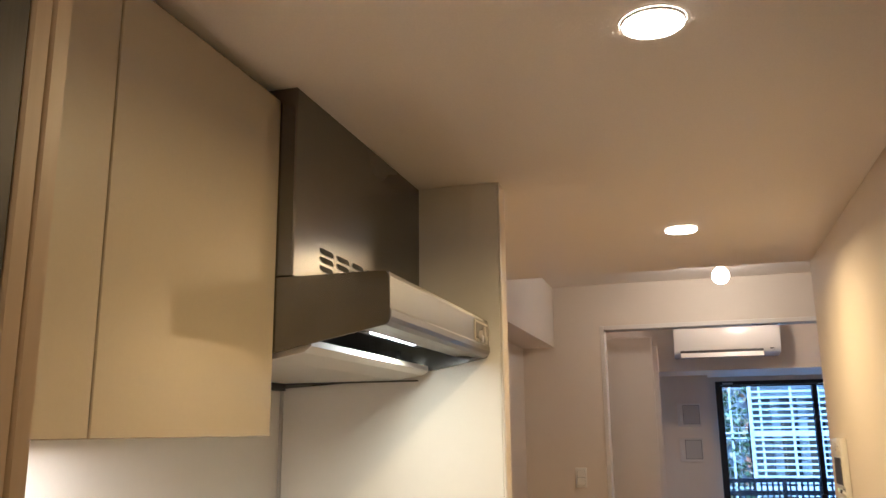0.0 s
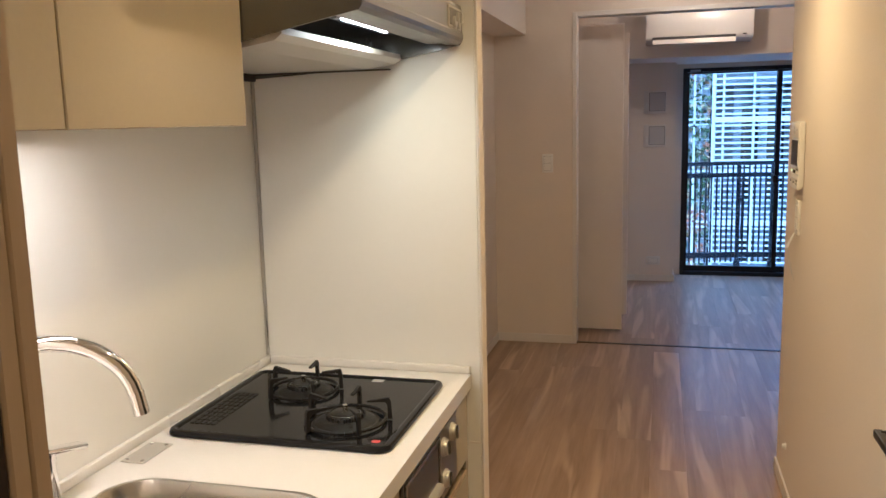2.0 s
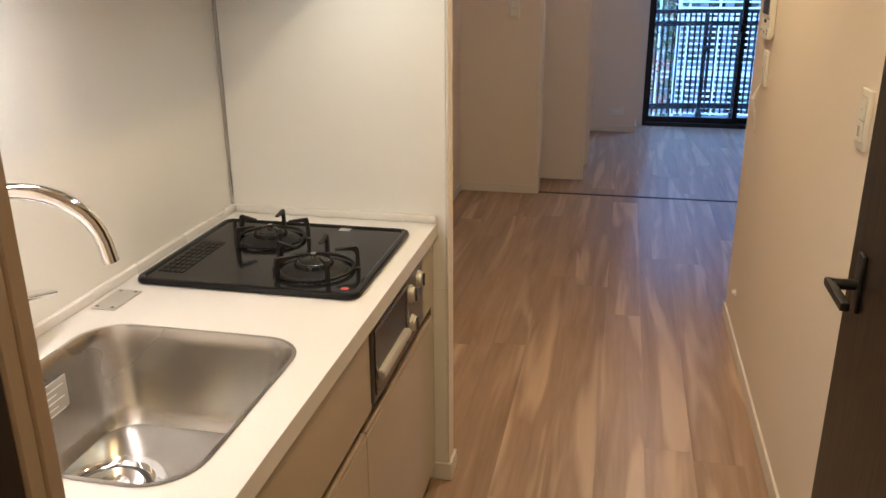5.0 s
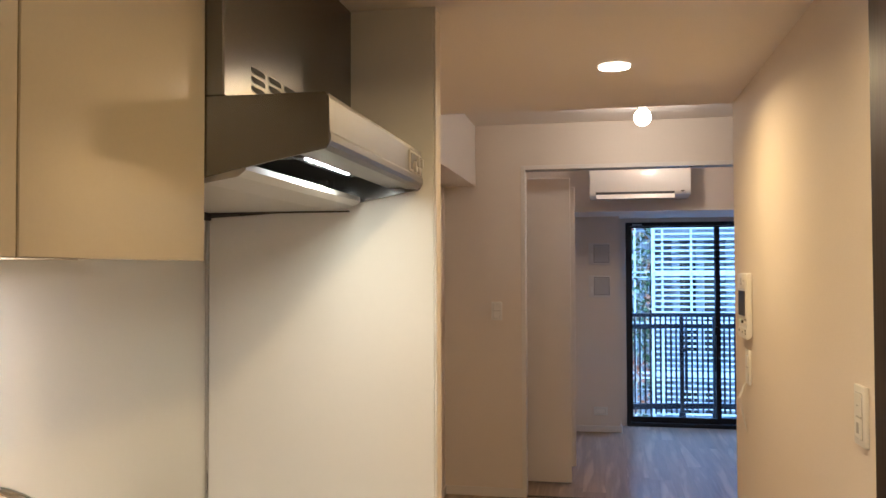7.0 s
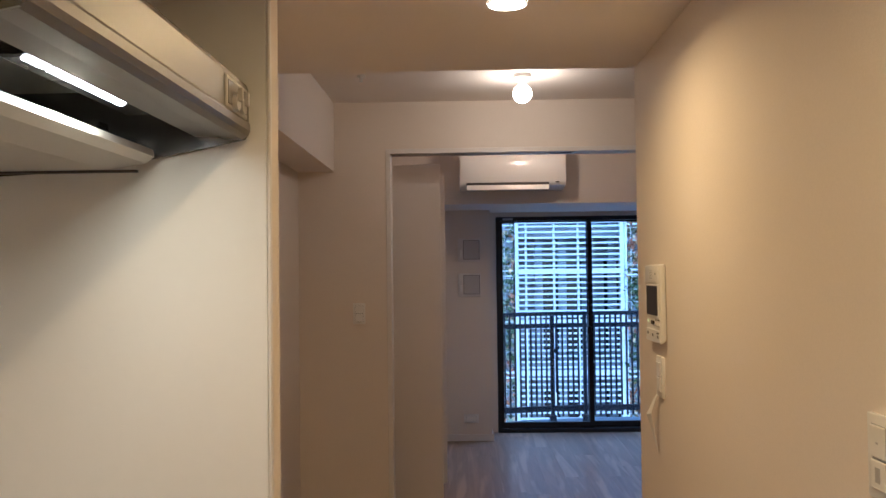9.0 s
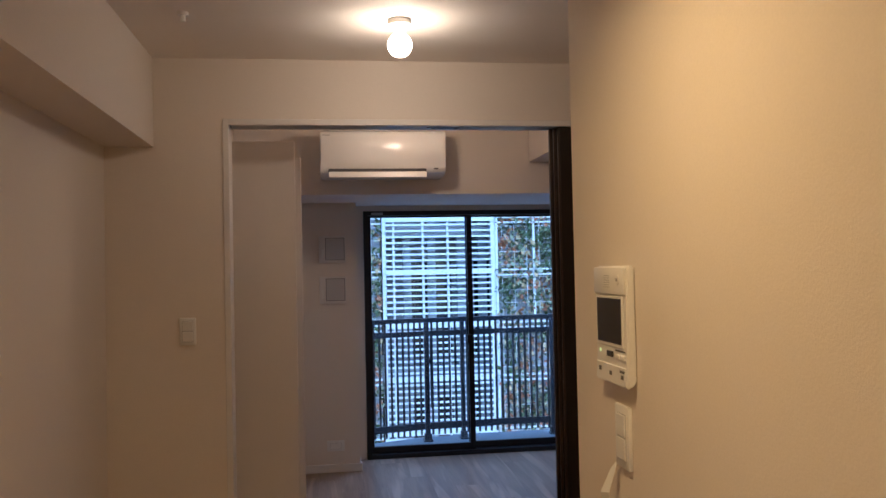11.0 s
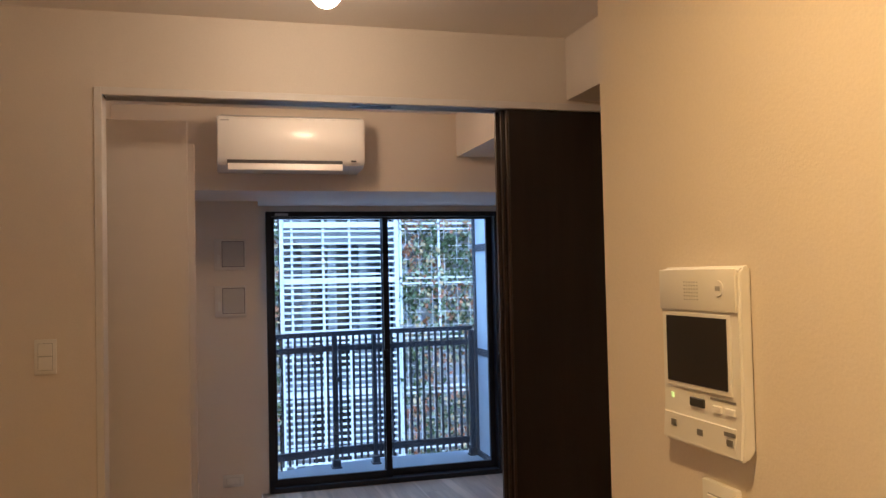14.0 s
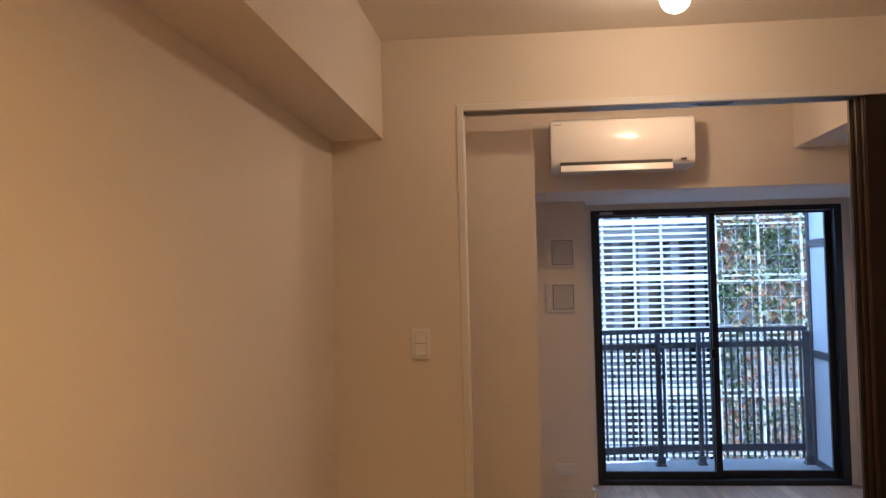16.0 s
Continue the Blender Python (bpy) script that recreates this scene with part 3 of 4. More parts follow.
uc = tagged(empty("under_cabinet_light"), "slim lit white light bar recessed under the wall cabinet", "lamp")
block("housing", (-0.895, 0.70, 1.5055), (-0.825, 1.34, 1.522), PLASTIC, 0.003, uc)
block("diffuser", (-0.885, 0.71, 1.498), (-0.835, 1.33, 1.5055), GLOWBAR, 0.001, uc)

# range hood
hood = tagged(empty("range_hood"), "grey metal shallow range hood with sloped underside", "hood")
HYa, HYb = 1.478, 2.2
prof = [(-1.045, 1.767), (-0.466, 1.767), (-0.459, 1.759), (-0.457, 1.680), (-0.463, 1.671), (-0.708, 1.6235), (-1.045, 1.606)]
for ya, yb, nm in ((HYa, HYa + 0.004, "side_panel"), (HYb - 0.004, HYb, "side_panel")):
    prism(nm, prof, "y", ya, yb, HOODP, hood)
block("top_panel", (-1.045, HYa + 0.004, 1.763), (-0.485, HYb - 0.004, 1.767), HOODP, 0, hood)
prism("front_panel", [(-0.49, 1.7685), (-0.468, 1.7685), (-0.460, 1.7650), (-0.4575, 1.7570), (-0.4565, 1.7010), (-0.4545, 1.6970), (-0.4545, 1.6850), (-0.458, 1.6770), (-0.467, 1.6705), (-0.50, 1.6730), (-0.50, 1.6770), (-0.468, 1.6770), (-0.461, 1.6890), (-0.462, 1.7570), (-0.49, 1.7620)], "y", HYa + 0.003, HYb - 0.001, HOODFRONT, hood)
tagged(block("switch_plate", (-0.4585, 2.055, 1.701), (-0.4535, 2.178, 1.753), HOODPLATE, 0.002, hood), "pale metal switch plate")
block("switch_well", (-0.4535, 2.063, 1.708), (-0.4525, 2.170, 1.746), HOODFRONT, 0.001, hood)
for ky in (2.098, 2.135):
    bm = bmesh.new()
    cyl_into(bm, (-0.4525, ky, 1.716), (-0.446, ky, 1.716), 0.014, 22, 0.013)
    box_into(bm, (-0.446, ky - 0.004, 1.716), (-0.439, ky + 0.004, 1.738), 0.001)
    done("knob", bm, HOODPLATE, hood, True)
block("inner_back", (-1.04, HYa + 0.004, 1.60), (-1.03, HYb - 0.004, 1.762), DARKIN, 0, hood)
block("inner_roof", (-1.03, HYa + 0.004, 1.757), (-0.49, HYb - 0.004, 1.762), HOODPLATE, 0, hood)
pl = [(-1.02, 1.6185), (-0.69, 1.6185), (-0.625, 1.629), (-0.61, 1.640), (-0.612, 1.652), (-0.64, 1.648), (-0.69, 1.630), (-1.02, 1.630)]
prism("rectifier_plate", pl, "y", HYa + 0.012, HYb - 0.03, HOODPLATE, hood)
# dark strip put in as the shadow line below the plate's far end
tagged(block("plate_gap_shade", (-1.02, HYb - 0.036, 1.6145), (-0.64, HYb - 0.024, 1.6183), DARKIN, 0, hood), "dark strip for the shadow gap under the plate")
for ya, yb in ((1.700, 1.742), (1.755, 1.93), (1.942, 1.958)):
    tagged(prism("hood_lamp_cover", [(-0.583, 1.6845), (-0.579, 1.6835), (-0.573, 1.684), (-0.570, 1.6878), (-0.583, 1.6878)], "y", ya, yb, HOODGLOW, hood), "lit white lamp cover")
block("lip_panel", (-0.548, HYa + 0.004, 1.677), (-0.499, HYb - 0.004, 1.682), HOODFRONT, 0, hood)
block("lamp_base", (-0.61, 1.70, 1.688), (-0.53, 2.05, 1.757), HOODP, 0.003, hood)
block("fan_bracket", (-0.70, 2.09, 1.655), (-0.67, 2.13, 1.69), HOODP, 0.003, hood)
# duct cover above the hood
dc = tagged(empty("duct_cover"), "grey metal duct cover with vent slots above the hood", "duct cover")
block("front_sheet", (-1.045, 1.478, 1.7675), (-0.646, YE0 - 0.003, LOW - 0.001), HOODP, 0.003, dc)
bm = bmesh.new()
for c in range(4):
    for r in range(3):
        y0, z0 = 1.592 + c * 0.080, 1.845 - r * 0.0175
        sub = prism("tmp_slot", [(y0, z0), (y0 + 0.052, z0), (y0 + 0.060, z0 - 0.004), (y0 + 0.060, z0 - 0.0105), (y0 + 0.008, z0 - 0.0105), (y0, z0 - 0.0065)], "x", -0.6458, -0.6448, None)
        bm.from_mesh(sub.data)
        bpy.data.objects.remove(sub)
done("vent_slots", bm, DARKIN, dc)

# ---- the near door frame and the open corridor door ----
structure(blocks("door_frame_near", [((-0.50, 0.616, 0), (-0.428, 0.637, LOW)), ((-0.50, 0.639, 0), (-0.430, 0.66, LOW)), ((-0.50, 0.637, 0), (-0.433, 0.639, LOW))], TANWOOD, 0.003), "pale brown wooden door frame post")
near = tagged(empty("sliding_door"), "dark brown wooden door leaf beside the frame", "door")
block("leaf", (-1.0, 0.576, 0.01), (-0.432, 0.612, 2.10), DARKWOOD, 0.002, near)
block("edge_band", (-0.432, 0.577, 0.01), (-0.426, 0.611, 2.10), DARKWOOD, 0.001, near)

cd = tagged(empty("corridor_door"), "dark brown wooden door standing open against the wall", "door")
block("leaf", (0.455, 0.93, 0.008), (0.489, 1.73, 2.08), DARKWOOD, 0.002, cd)
tagged(block("handle_plate", (0.447, 1.630, 0.875), (0.455, 1.666, 0.985), BLACKALU, 0.003, cd, 2), "black metal handle plate")
rod("handle_neck", (0.447, 1.648, 0.925), (0.405, 1.648, 0.925), 0.010, BLACKALU, cd, 16)
block("lever", (0.396, 1.535, 0.917), (0.412, 1.662, 0.933), BLACKALU, 0.003, cd, 2)
rod("hinge", (0.489, 0.935, 0.25), (0.489, 0.935, 0.35), 0.008, BLACKALU, cd)
block("hinge_leaf", (0.489, 0.935, 0.25), (XR, 0.965, 0.35), BLACKALU, 0, cd)

# ---- wall fittings ----


def wall_switch(name, label, m, rockers, w=0.07, h=0.12):
    """A plate in the x-z plane facing -y, its centre at the pose m."""
    ob = tagged(empty(name), label, "switch")
    block("plate", (-w / 2, -0.009, -h / 2), (w / 2, 0, h / 2), PLASTIC, 0.002, ob, 2)
    for lo, hi in rockers:
        block("gap", (lo[0] - 0.0015, -0.0096, lo[1] - 0.0015), (hi[0] + 0.0015, -0.009, hi[1] + 0.0015), GREYPL, 0, ob)
        block("rocker", (lo[0], -0.0125, lo[1]), (hi[0], -0.009, hi[1]), PLASTIC, 0.001, ob)
    ob.matrix_world = m
    return ob


wall_switch("light_switch", "white plastic light switch plate on the partition", pose(-0.684, YP0, 1.198), [((-0.022, -0.045), (0.022, 0.0)), ((-0.022, 0.003), (0.022, 0.045))])
sw = wall_switch("light_switch", "white plastic switch plate with socket on the corridor wall", pose(XR, 2.006, 1.163, 0, 0, -90), [((-0.02, 0.0), (0.02, 0.046)), ((-0.02, -0.046), (0.02, -0.004))], 0.072, 0.124)
block("dark_mark", (-0.007, -0.0132, -0.036), (0.007, -0.0124, -0.014), GREYPL, 0, sw)
block("dark_mark", (-0.003, -0.0132, 0.02), (0.003, -0.0124, 0.023), GREYPL, 0, sw)
sw3 = wall_switch("light_switch", "white plastic switch plate below the intercom", pose(XR, 3.335, 1.108, 0, 0, -90), [((-0.022, -0.045), (0.022, -0.002)), ((-0.022, 0.002), (0.022, 0.045))], 0.075, 0.125)
so = wall_switch("wall_socket", "white plastic socket on the column", pose(-0.03, 7.74, 0.19), [((-0.04, -0.02), (0.04, 0.02))], 0.125, 0.075)
so["category"] = "socket"
stub = tagged(empty("wall_plug"), "small white plastic cap on the corridor wall", "cap")
rod("collar", (XR, 3.42, 0.200), (XR - 0.004, 3.42, 0.200), 0.013, PLASTIC, stub, 20)
rod("cap", (XR - 0.004, 3.42, 0.200), (XR - 0.014, 3.42, 0.200), 0.009, PLASTIC, stub, 20)

# torn paper tag hanging under the switch
bm = bmesh.new()
pts = [(0.0, 0.0, 1.055), (-0.010, 0.014, 1.035), (-0.032, 0.020, 0.985), (-0.026, -0.014, 0.992), (0.002, 0.012, 0.862)]
vs = [bm.verts.new((XR - 0.006 + x, 3.37 + y, z)) for x, y, z in pts]
for f in ((0, 1, 3), (1, 2, 3), (3, 2, 4)):
    bm.faces.new([vs[i] for i in f])
paper = done("paper_tag", bm, PLASTIC)
md = paper.modifiers.new("thick", "SOLIDIFY")
md.thickness = 0.0012
tagged(paper, "white curled paper tag hanging from the wall", "paper tag")

# intercom
ic = tagged(empty("intercom"), "white plastic video intercom panel with dark screen", "intercom")
IY0, IY1, IZ0, IZ1, IX = 3.263, 3.445, 1.213, 1.452, XR - 0.019
prism("back_shell", [(XR - 0.001, IZ0 + 0.012), (XR - 0.001, IZ1), (IX + 0.006, IZ1), (IX, IZ1 - 0.008), (IX, IZ0 + 0.05), (IX - 0.004, IZ0), (XR - 0.012, IZ0)], "y", IY0, IY1, PLASTIC, ic, 0.003, 2)
block("brow", (IX - 0.0045, IY0 + 0.003, 1.394), (IX, IY1 - 0.003, 1.449), PLASTIC, 0.002, ic, 2)
block("bezel", (IX - 0.003, IY0 + 0.018, 1.289), (IX, IY1 - 0.014, 1.391), PLASTIC, 0.001, ic)
tagged(block("screen", (IX - 0.0042, IY0 + 0.024, 1.296), (IX - 0.003, IY1 - 0.019, 1.386), SCREEN, 0, ic), "dark glass screen")
blocks("speaker_holes", [((IX - 0.0052, 3.345 + 0.006 * i, 1.408 + 0.0046 * j), (IX - 0.0044, 3.3475 + 0.006 * i, 1.4096 + 0.0046 * j)) for i in range(6) for j in range(6)], GREYPL, 0, ic)
rod("camera_button", (IX - 0.004, 3.298, 1.424), (IX - 0.0062, 3.298, 1.424), 0.010, PLASTIC, ic)
block("button_mark", (IX - 0.0068, 3.293, 1.421), (IX - 0.0062, 3.303, 1.427), GREYPL, 0, ic)
tagged(block("dark_button", (IX - 0.004, 3.342, 1.267), (IX, 3.374, 1.279), DARKPL, 0.001, ic), "dark button")
for lo, hi in [((IX - 0.004, 3.304, 1.266), (IX, 3.322, 1.275)), ((IX - 0.004, 3.276, 1.266), (IX, 3.295, 1.275))]:
    block("pale_button", lo, hi, PLASTIC, 0.001, ic)
for lo, hi in [((IX - 0.0008, 3.276, 1.281), (IX, 3.33, 1.284)), ((IX - 0.0008, 3.405, 1.29), (IX, 3.43, 1.293)), ((IX - 0.0048, 3.408, 1.234), (IX - 0.003, 3.420, 1.243)), ((IX - 0.0048, 3.345, 1.231), (IX - 0.003, 3.357, 1.239)), ((IX - 0.0048, 3.275, 1.241), (IX - 0.003, 3.297, 1.246)), ((IX - 0.0048, 3.280, 1.229), (IX - 0.003, 3.292, 1.237))]:
    block("print_mark", lo, hi, LABEL, 0, ic)
tagged(block("led", (IX - 0.002, 3.418, 1.272), (IX, 3.422, 1.279), GREEN, 0, ic), "small lit green lamp")
block("lower_flap", (IX - 0.0035, IY0 + 0.012, IZ0 + 0.004), (IX - 0.001, IY1 - 0.006, 1.252), PLASTIC, 0.001, ic)

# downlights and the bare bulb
# two in the corridor, plus the unseen one assumed behind them
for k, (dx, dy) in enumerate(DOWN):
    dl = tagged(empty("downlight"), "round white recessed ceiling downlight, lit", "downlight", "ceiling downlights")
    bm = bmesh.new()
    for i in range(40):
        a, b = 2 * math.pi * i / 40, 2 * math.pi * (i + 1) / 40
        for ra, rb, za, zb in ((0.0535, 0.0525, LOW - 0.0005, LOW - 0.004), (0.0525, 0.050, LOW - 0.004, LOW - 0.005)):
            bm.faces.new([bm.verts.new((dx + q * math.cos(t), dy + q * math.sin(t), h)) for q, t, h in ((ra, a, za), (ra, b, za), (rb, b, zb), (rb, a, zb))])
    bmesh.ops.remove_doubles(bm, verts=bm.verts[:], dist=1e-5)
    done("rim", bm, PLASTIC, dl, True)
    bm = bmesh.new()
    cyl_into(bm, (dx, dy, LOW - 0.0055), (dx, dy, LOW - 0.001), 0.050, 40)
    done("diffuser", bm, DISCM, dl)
bl = tagged(empty("ceiling_bulb"), "bare round lit bulb in a white ceiling socket", "bulb")
BX, BY = 0.219, 4.867
rod("socket", (BX, BY, HIGH), (BX, BY, HIGH - 0.02), 0.045, PLASTIC, bl, 28)
rod("holder", (BX, BY, HIGH - 0.02), (BX, BY, HIGH - 0.052), 0.022, PLASTIC, bl, 24)
bm = bmesh.new()
bmesh.ops.create_uvsphere(bm, u_segments=28, v_segments=18, radius=0.047, matrix=Matrix.Translation((BX, BY, 2.315)))
glb = done("globe", bm, BULBM, bl, True)
glb.visible_shadow = False
bl["group"] = "bare ceiling bulbs"
copy_thing(bl, pose(0.396 - BX, 6.29 - BY, 0))
sd = tagged(empty("ceiling_hook"), "small white fitting on the ceiling", "hook")
rod("base", (-0.58, 4.83, HIGH), (-0.58, 4.83, HIGH - 0.012), 0.02, PLASTIC, sd)
rod("stem", (-0.58, 4.83, HIGH - 0.012), (-0.58, 4.83, HIGH - 0.035), 0.009, PLASTIC, sd)

# ---- sliding doors between the rooms ----
tr = structure(blocks("door_track", [((-0.497, YP0 + 0.012, 2.118), (1.76, YP1 - 0.012, 2.14))], DARKIN), "dark recessed door track in the lintel")
structure(blocks("track_rails", [((-0.49, YP0 + 0.022 + 0.03 * k, 2.112), (1.76, YP0 + 0.028 + 0.03 * k, 2.119)) for k in range(3)], ALU), "grey aluminium rails")
structure(block("floor_track", (-0.497, YP0 + 0.026, -0.002), (1.76, YP0 + 0.052, 0.0035), SCREEN), "thin dark floor track")
for k in range(3):
    sdoor = tagged(empty("sliding_panel"), "dark brown sliding door panel pushed to the side", "door", "stacked sliding panels")
    y = YP0 + 0.012 + 0.029 * k
    block("leaf", (1.032 - 0.013 * k, y, 0.008), (1.755, y + 0.025, 2.112), DARKWOOD, 0.002, sdoor)
    block("edge_strip", (1.024 - 0.013 * k, y + 0.002, 0.008), (1.032 - 0.013 * k, y + 0.023, 2.112), EDGEWOOD, 0.001, sdoor)

# open folding closet doors
for y, xe in ((5.85, -0.222), (6.32, -0.206)):
    fd = tagged(empty("folding_door"), "white folding closet door leaf standing open", "closet door", "open closet doors")
    block("leaf", (-0.60, y, 0.015), (xe, y + 0.022, 2.096 if y < 6 else 2.078), LEAFDOOR, 0.002, fd)
    block("back_leaf", (-0.60, y + 0.026, 0.015), (xe - 0.004, y + 0.048, 2.078), LEAFDOOR, 0.002, fd)
    block("hinge_post", (-0.65, y + 0.010, 0.0), (-0.60, y + 0.040, 2.10), TRIM, 0, fd)

# ---- air conditioner ----
ac = tagged(empty("air_conditioner"), "white wall-mounted air conditioner with open flap", "air conditioner")
AX0, AX1 = -0.103, 0.683
prism("housing", [(7.099, 2.315), (6.875, 2.322), (6.845, 2.31), (6.835, 2.28), (6.842, 2.10), (6.865, 2.062), (6.93, 2.045), (7.099, 2.04)], "x", AX0, AX1, ACPLASTIC, ac, 0.006, 2)
tagged(block("outlet", (AX0 + 0.05, 6.839, 2.050), (AX1 - 0.125, 6.93, 2.083), DARKIN, 0.002, ac), "dark air outlet")
bm = bmesh.new()
box_into(bm, (AX0 + 0.052, 6.826, 2.026), (AX1 - 0.127, 6.833, 2.062), 0.002)
bmesh.ops.rotate(bm, cent=(0, 6.83, 2.062), matrix=Matrix.Rotation(radians(-10), 3, "X"), verts=bm.verts[:])
done("flap", bm, PLASTIC, ac)
block("top_grille", (AX0 + 0.02, 6.88, 2.322), (AX1 - 0.02, 7.08, 2.327), GREYPL, 0, ac)
block("name_mark", (AX0 + 0.016, 6.834, 2.288), (AX0 + 0.062, 6.8385, 2.294), GREYPL, 0, ac)
block("indicator", (AX1 - 0.078, 6.838, 2.078), (AX1 - 0.05, 6.850, 2.086), DARKPL, 0, ac)

# ---- vents on the column ----
for zc in (1.606, 1.312):
    v = tagged(empty("wall_vent"), "white square wall vent with grey grille", "vent", "column vents")
    block("frame", (-0.128, 7.722, zc - 0.098), (0.064, 7.739, zc + 0.098), TRIM, 0.004, v, 2)
    block("gap", (-0.082, 7.7205, zc - 0.078), (0.056, 7.722, zc + 0.084), LABEL, 0, v)
    block("grille", (-0.078, 7.716, zc - 0.074), (0.052, 7.7205, zc + 0.080), VENTGREY, 0.002, v)
    blocks("slats", [((-0.07, 7.7145, zc - 0.064 + 0.013 * k), (0.044, 7.716, zc - 0.058 + 0.013 * k)) for k in range(11)], VENTGREY, 0, v)
    block("pull", (-0.110, 7.714, zc - 0.06), (-0.092, 7.722, zc + 0.0), PLASTIC, 0.002, v)

# ---- window ----
win = structure(empty("window_1"), "black aluminium sliding glass balcony door")
WX0, WX1, WZ0, WZ1 = 0.212, 1.896, 0.0, 1.905
blocks("frame", [((WX0, YW - 0.03, WZ0), (WX0 + 0.036, YW + 0.08, WZ1)), ((WX1 - 0.05, YW - 0.03, WZ0), (WX1, YW + 0.08, WZ1)), ((WX0 + 0.036, YW - 0.03, WZ1 - 0.034), (WX1 - 0.05, YW + 0.08, WZ1)), ((WX0 + 0.036, YW - 0.03, WZ0), (WX1 - 0.05, YW + 0.08, WZ0 + 0.035))], BLACKALU, 0.002, win)
XM = 1.037
for nm, x0, x1, y in (("sash", WX0 + 0.036, XM + 0.025, YW + 0.005), ("sash", XM - 0.02, WX1 - 0.05, YW + 0.04)):
    s = blocks(nm, [((x0, y, 0.036), (x0 + (0.02 if x0 < 1 and y < YW + 0.02 else 0.04), y + 0.03, 1.869)), ((x1 - 0.04, y, 0.036), (x1, y + 0.03, 1.869)), ((x0 + 0.02, y, 1.855), (x1 - 0.04, y + 0.03, 1.869)), ((x0 + 0.02, y, 0.036), (x1 - 0.04, y + 0.03, 0.085))], BLACKALU, 0.001, win)
    g = block("pane", (x0 + 0.015, y + 0.012, 0.08), (x1 - 0.03, y + 0.017, 1.86), glass, 0, win)
    g.visible_shadow = False
block("crescent_lock", (XM - 0.028, YW - 0.015, 0.86), (XM + 0.012, YW + 0.005, 0.93), BLACKALU, 0.004, win, 2)
block("vent_slot", (WX0 + 0.06, YW - 0.032, 1.876), (WX0 + 0.15, YW - 0.03, 1.892), GREYPL, 0, win)

# ---- balcony ----
structure(prism("balcony_floor", [(-0.4, YW + 0.08), (2.1, YW + 0.08), (2.1, 9.36), (1.5, 9.36), (1.1, 9.33), (0.7, 9.26), (0.35, 9.14), (0.0, 8.98), (-0.4, 8.75)], "z", -0.25, -0.10, CONCRETE), "grey concrete balcony floor with a curved edge")
rail = tagged(empty("balcony_railing"), "dark metal balcony railing with vertical bars", "railing")
RP = [(-0.35, 8.72), (0.05, 8.93), (0.40, 9.06), (0.80, 9.15), (1.15, 9.19), (1.60, 9.21), (2.01, 9.21)]


def along(d):
    for (x0, y0), (x1, y1) in zip(RP, RP[1:]):
        L = math.hypot(x1 - x0, y1 - y0)
        if d <= L:
            return x0 + (x1 - x0) * d / L, y0 + (y1 - y0) * d / L
        d -= L
    return RP[-1]


TOTAL = sum(math.hypot(b[0] - a[0], b[1] - a[1]) for a, b in zip(RP, RP[1:]))


def rail_bar(name, z0, z1, w):
    bm = bmesh.new()
    secs = []
    for i, (x, y) in enumerate(RP):
        a, b = RP[max(i - 1, 0)], RP[min(i + 1, len(RP) - 1)]
        t = Vector((b[0] - a[0], b[1] - a[1])).normalized()
        nx, ny = -t.y * w / 2, t.x * w / 2
        secs.append([bm.verts.new(p) for p in ((x - nx, y - ny, z0), (x + nx, y + ny, z0), (x + nx, y + ny, z1), (x - nx, y - ny, z1))])
    for a, b in zip(secs, secs[1:]):
        for i in range(4):
            j = (i + 1) % 4
            bm.faces.new((a[i], a[j], b[j], b[i]))
    bm.faces.new(secs[0]), bm.faces.new(secs[-1])
    bmesh.ops.recalc_face_normals(bm, faces=bm.faces[:])
    done(name, bm, RAILALU, rail)


rail_bar("top_rail", 0.966, 1.004, 0.06)
rail_bar("middle_rail", 0.842, 0.888, 0.035)
rail_bar("bottom_rail", 0.0, 0.057, 0.035)
bar_mesh = None
d = 0.03
while d < TOTAL:
    x, y = along(d)
    if bar_mesh is None:
        b = block("bar", (-0.009, -0.009, -0.05), (0.009, 0.009, 0.97), RAILALU, 0, rail)
        bar_mesh = b.data
    else:
        b = new("bar", bar_mesh)
        b.parent = rail
    b.location = (x, y, 0)
    d += 0.055
for x, y, w in ((0.805, 9.11, 0.021), (1.14, 9.15, 0.016), (1.99, 9.17, 0.022)):
    bm = bmesh.new()
    box_into(bm, (x - w, y - 0.02, -0.10), (x + w, y + 0.02, 0.97), 0.002)
    box_into(bm, (x - w - 0.02, y - 0.04, -0.10), (x + w + 0.02, y + 0.04, -0.085), 0.002)
    box_into(bm, (x - w - 0.012, y - 0.03, -0.085), (x + w + 0.012, y + 0.03, -0.03), 0.002)
    done("post", bm, RAILALU, rail)
blocks("escape_handle", [((0.832, 9.06, 0.2), (0.848, 9.09, 0.86)), ((0.815, 9.06, 0.60), (0.848, 9.09, 0.64))], RAILALU, 0.003, rail)
part = tagged(empty("balcony_partition"), "pale grey balcony partition board in a dark frame", "partition")
block("board", (2.03, 8.2, -0.06), (2.045, 9.13, 2.5), BOARD, 0, part)
blocks("partition_frame", [((2.015, 9.11, -0.10), (2.05, 9.16, 2.55)), ((2.018, 8.2, 1.64), (2.03, 9.11, 1.70)), ((2.018, 8.2, 0.76), (2.03, 9.11, 0.82)), ((2.015, 8.2, -0.10), (2.05, 9.11, -0.05))], RAILALU, 0.002, part)
# unseen wall added to keep side sky light off the window
structure(block("balcony_side_wall", (-0.52, YW + 0.1, -0.25), (-0.402, 8.8, 2.55), CONCRETE), "added grey concrete wall, unseen, blocking sky light beside the balcony")
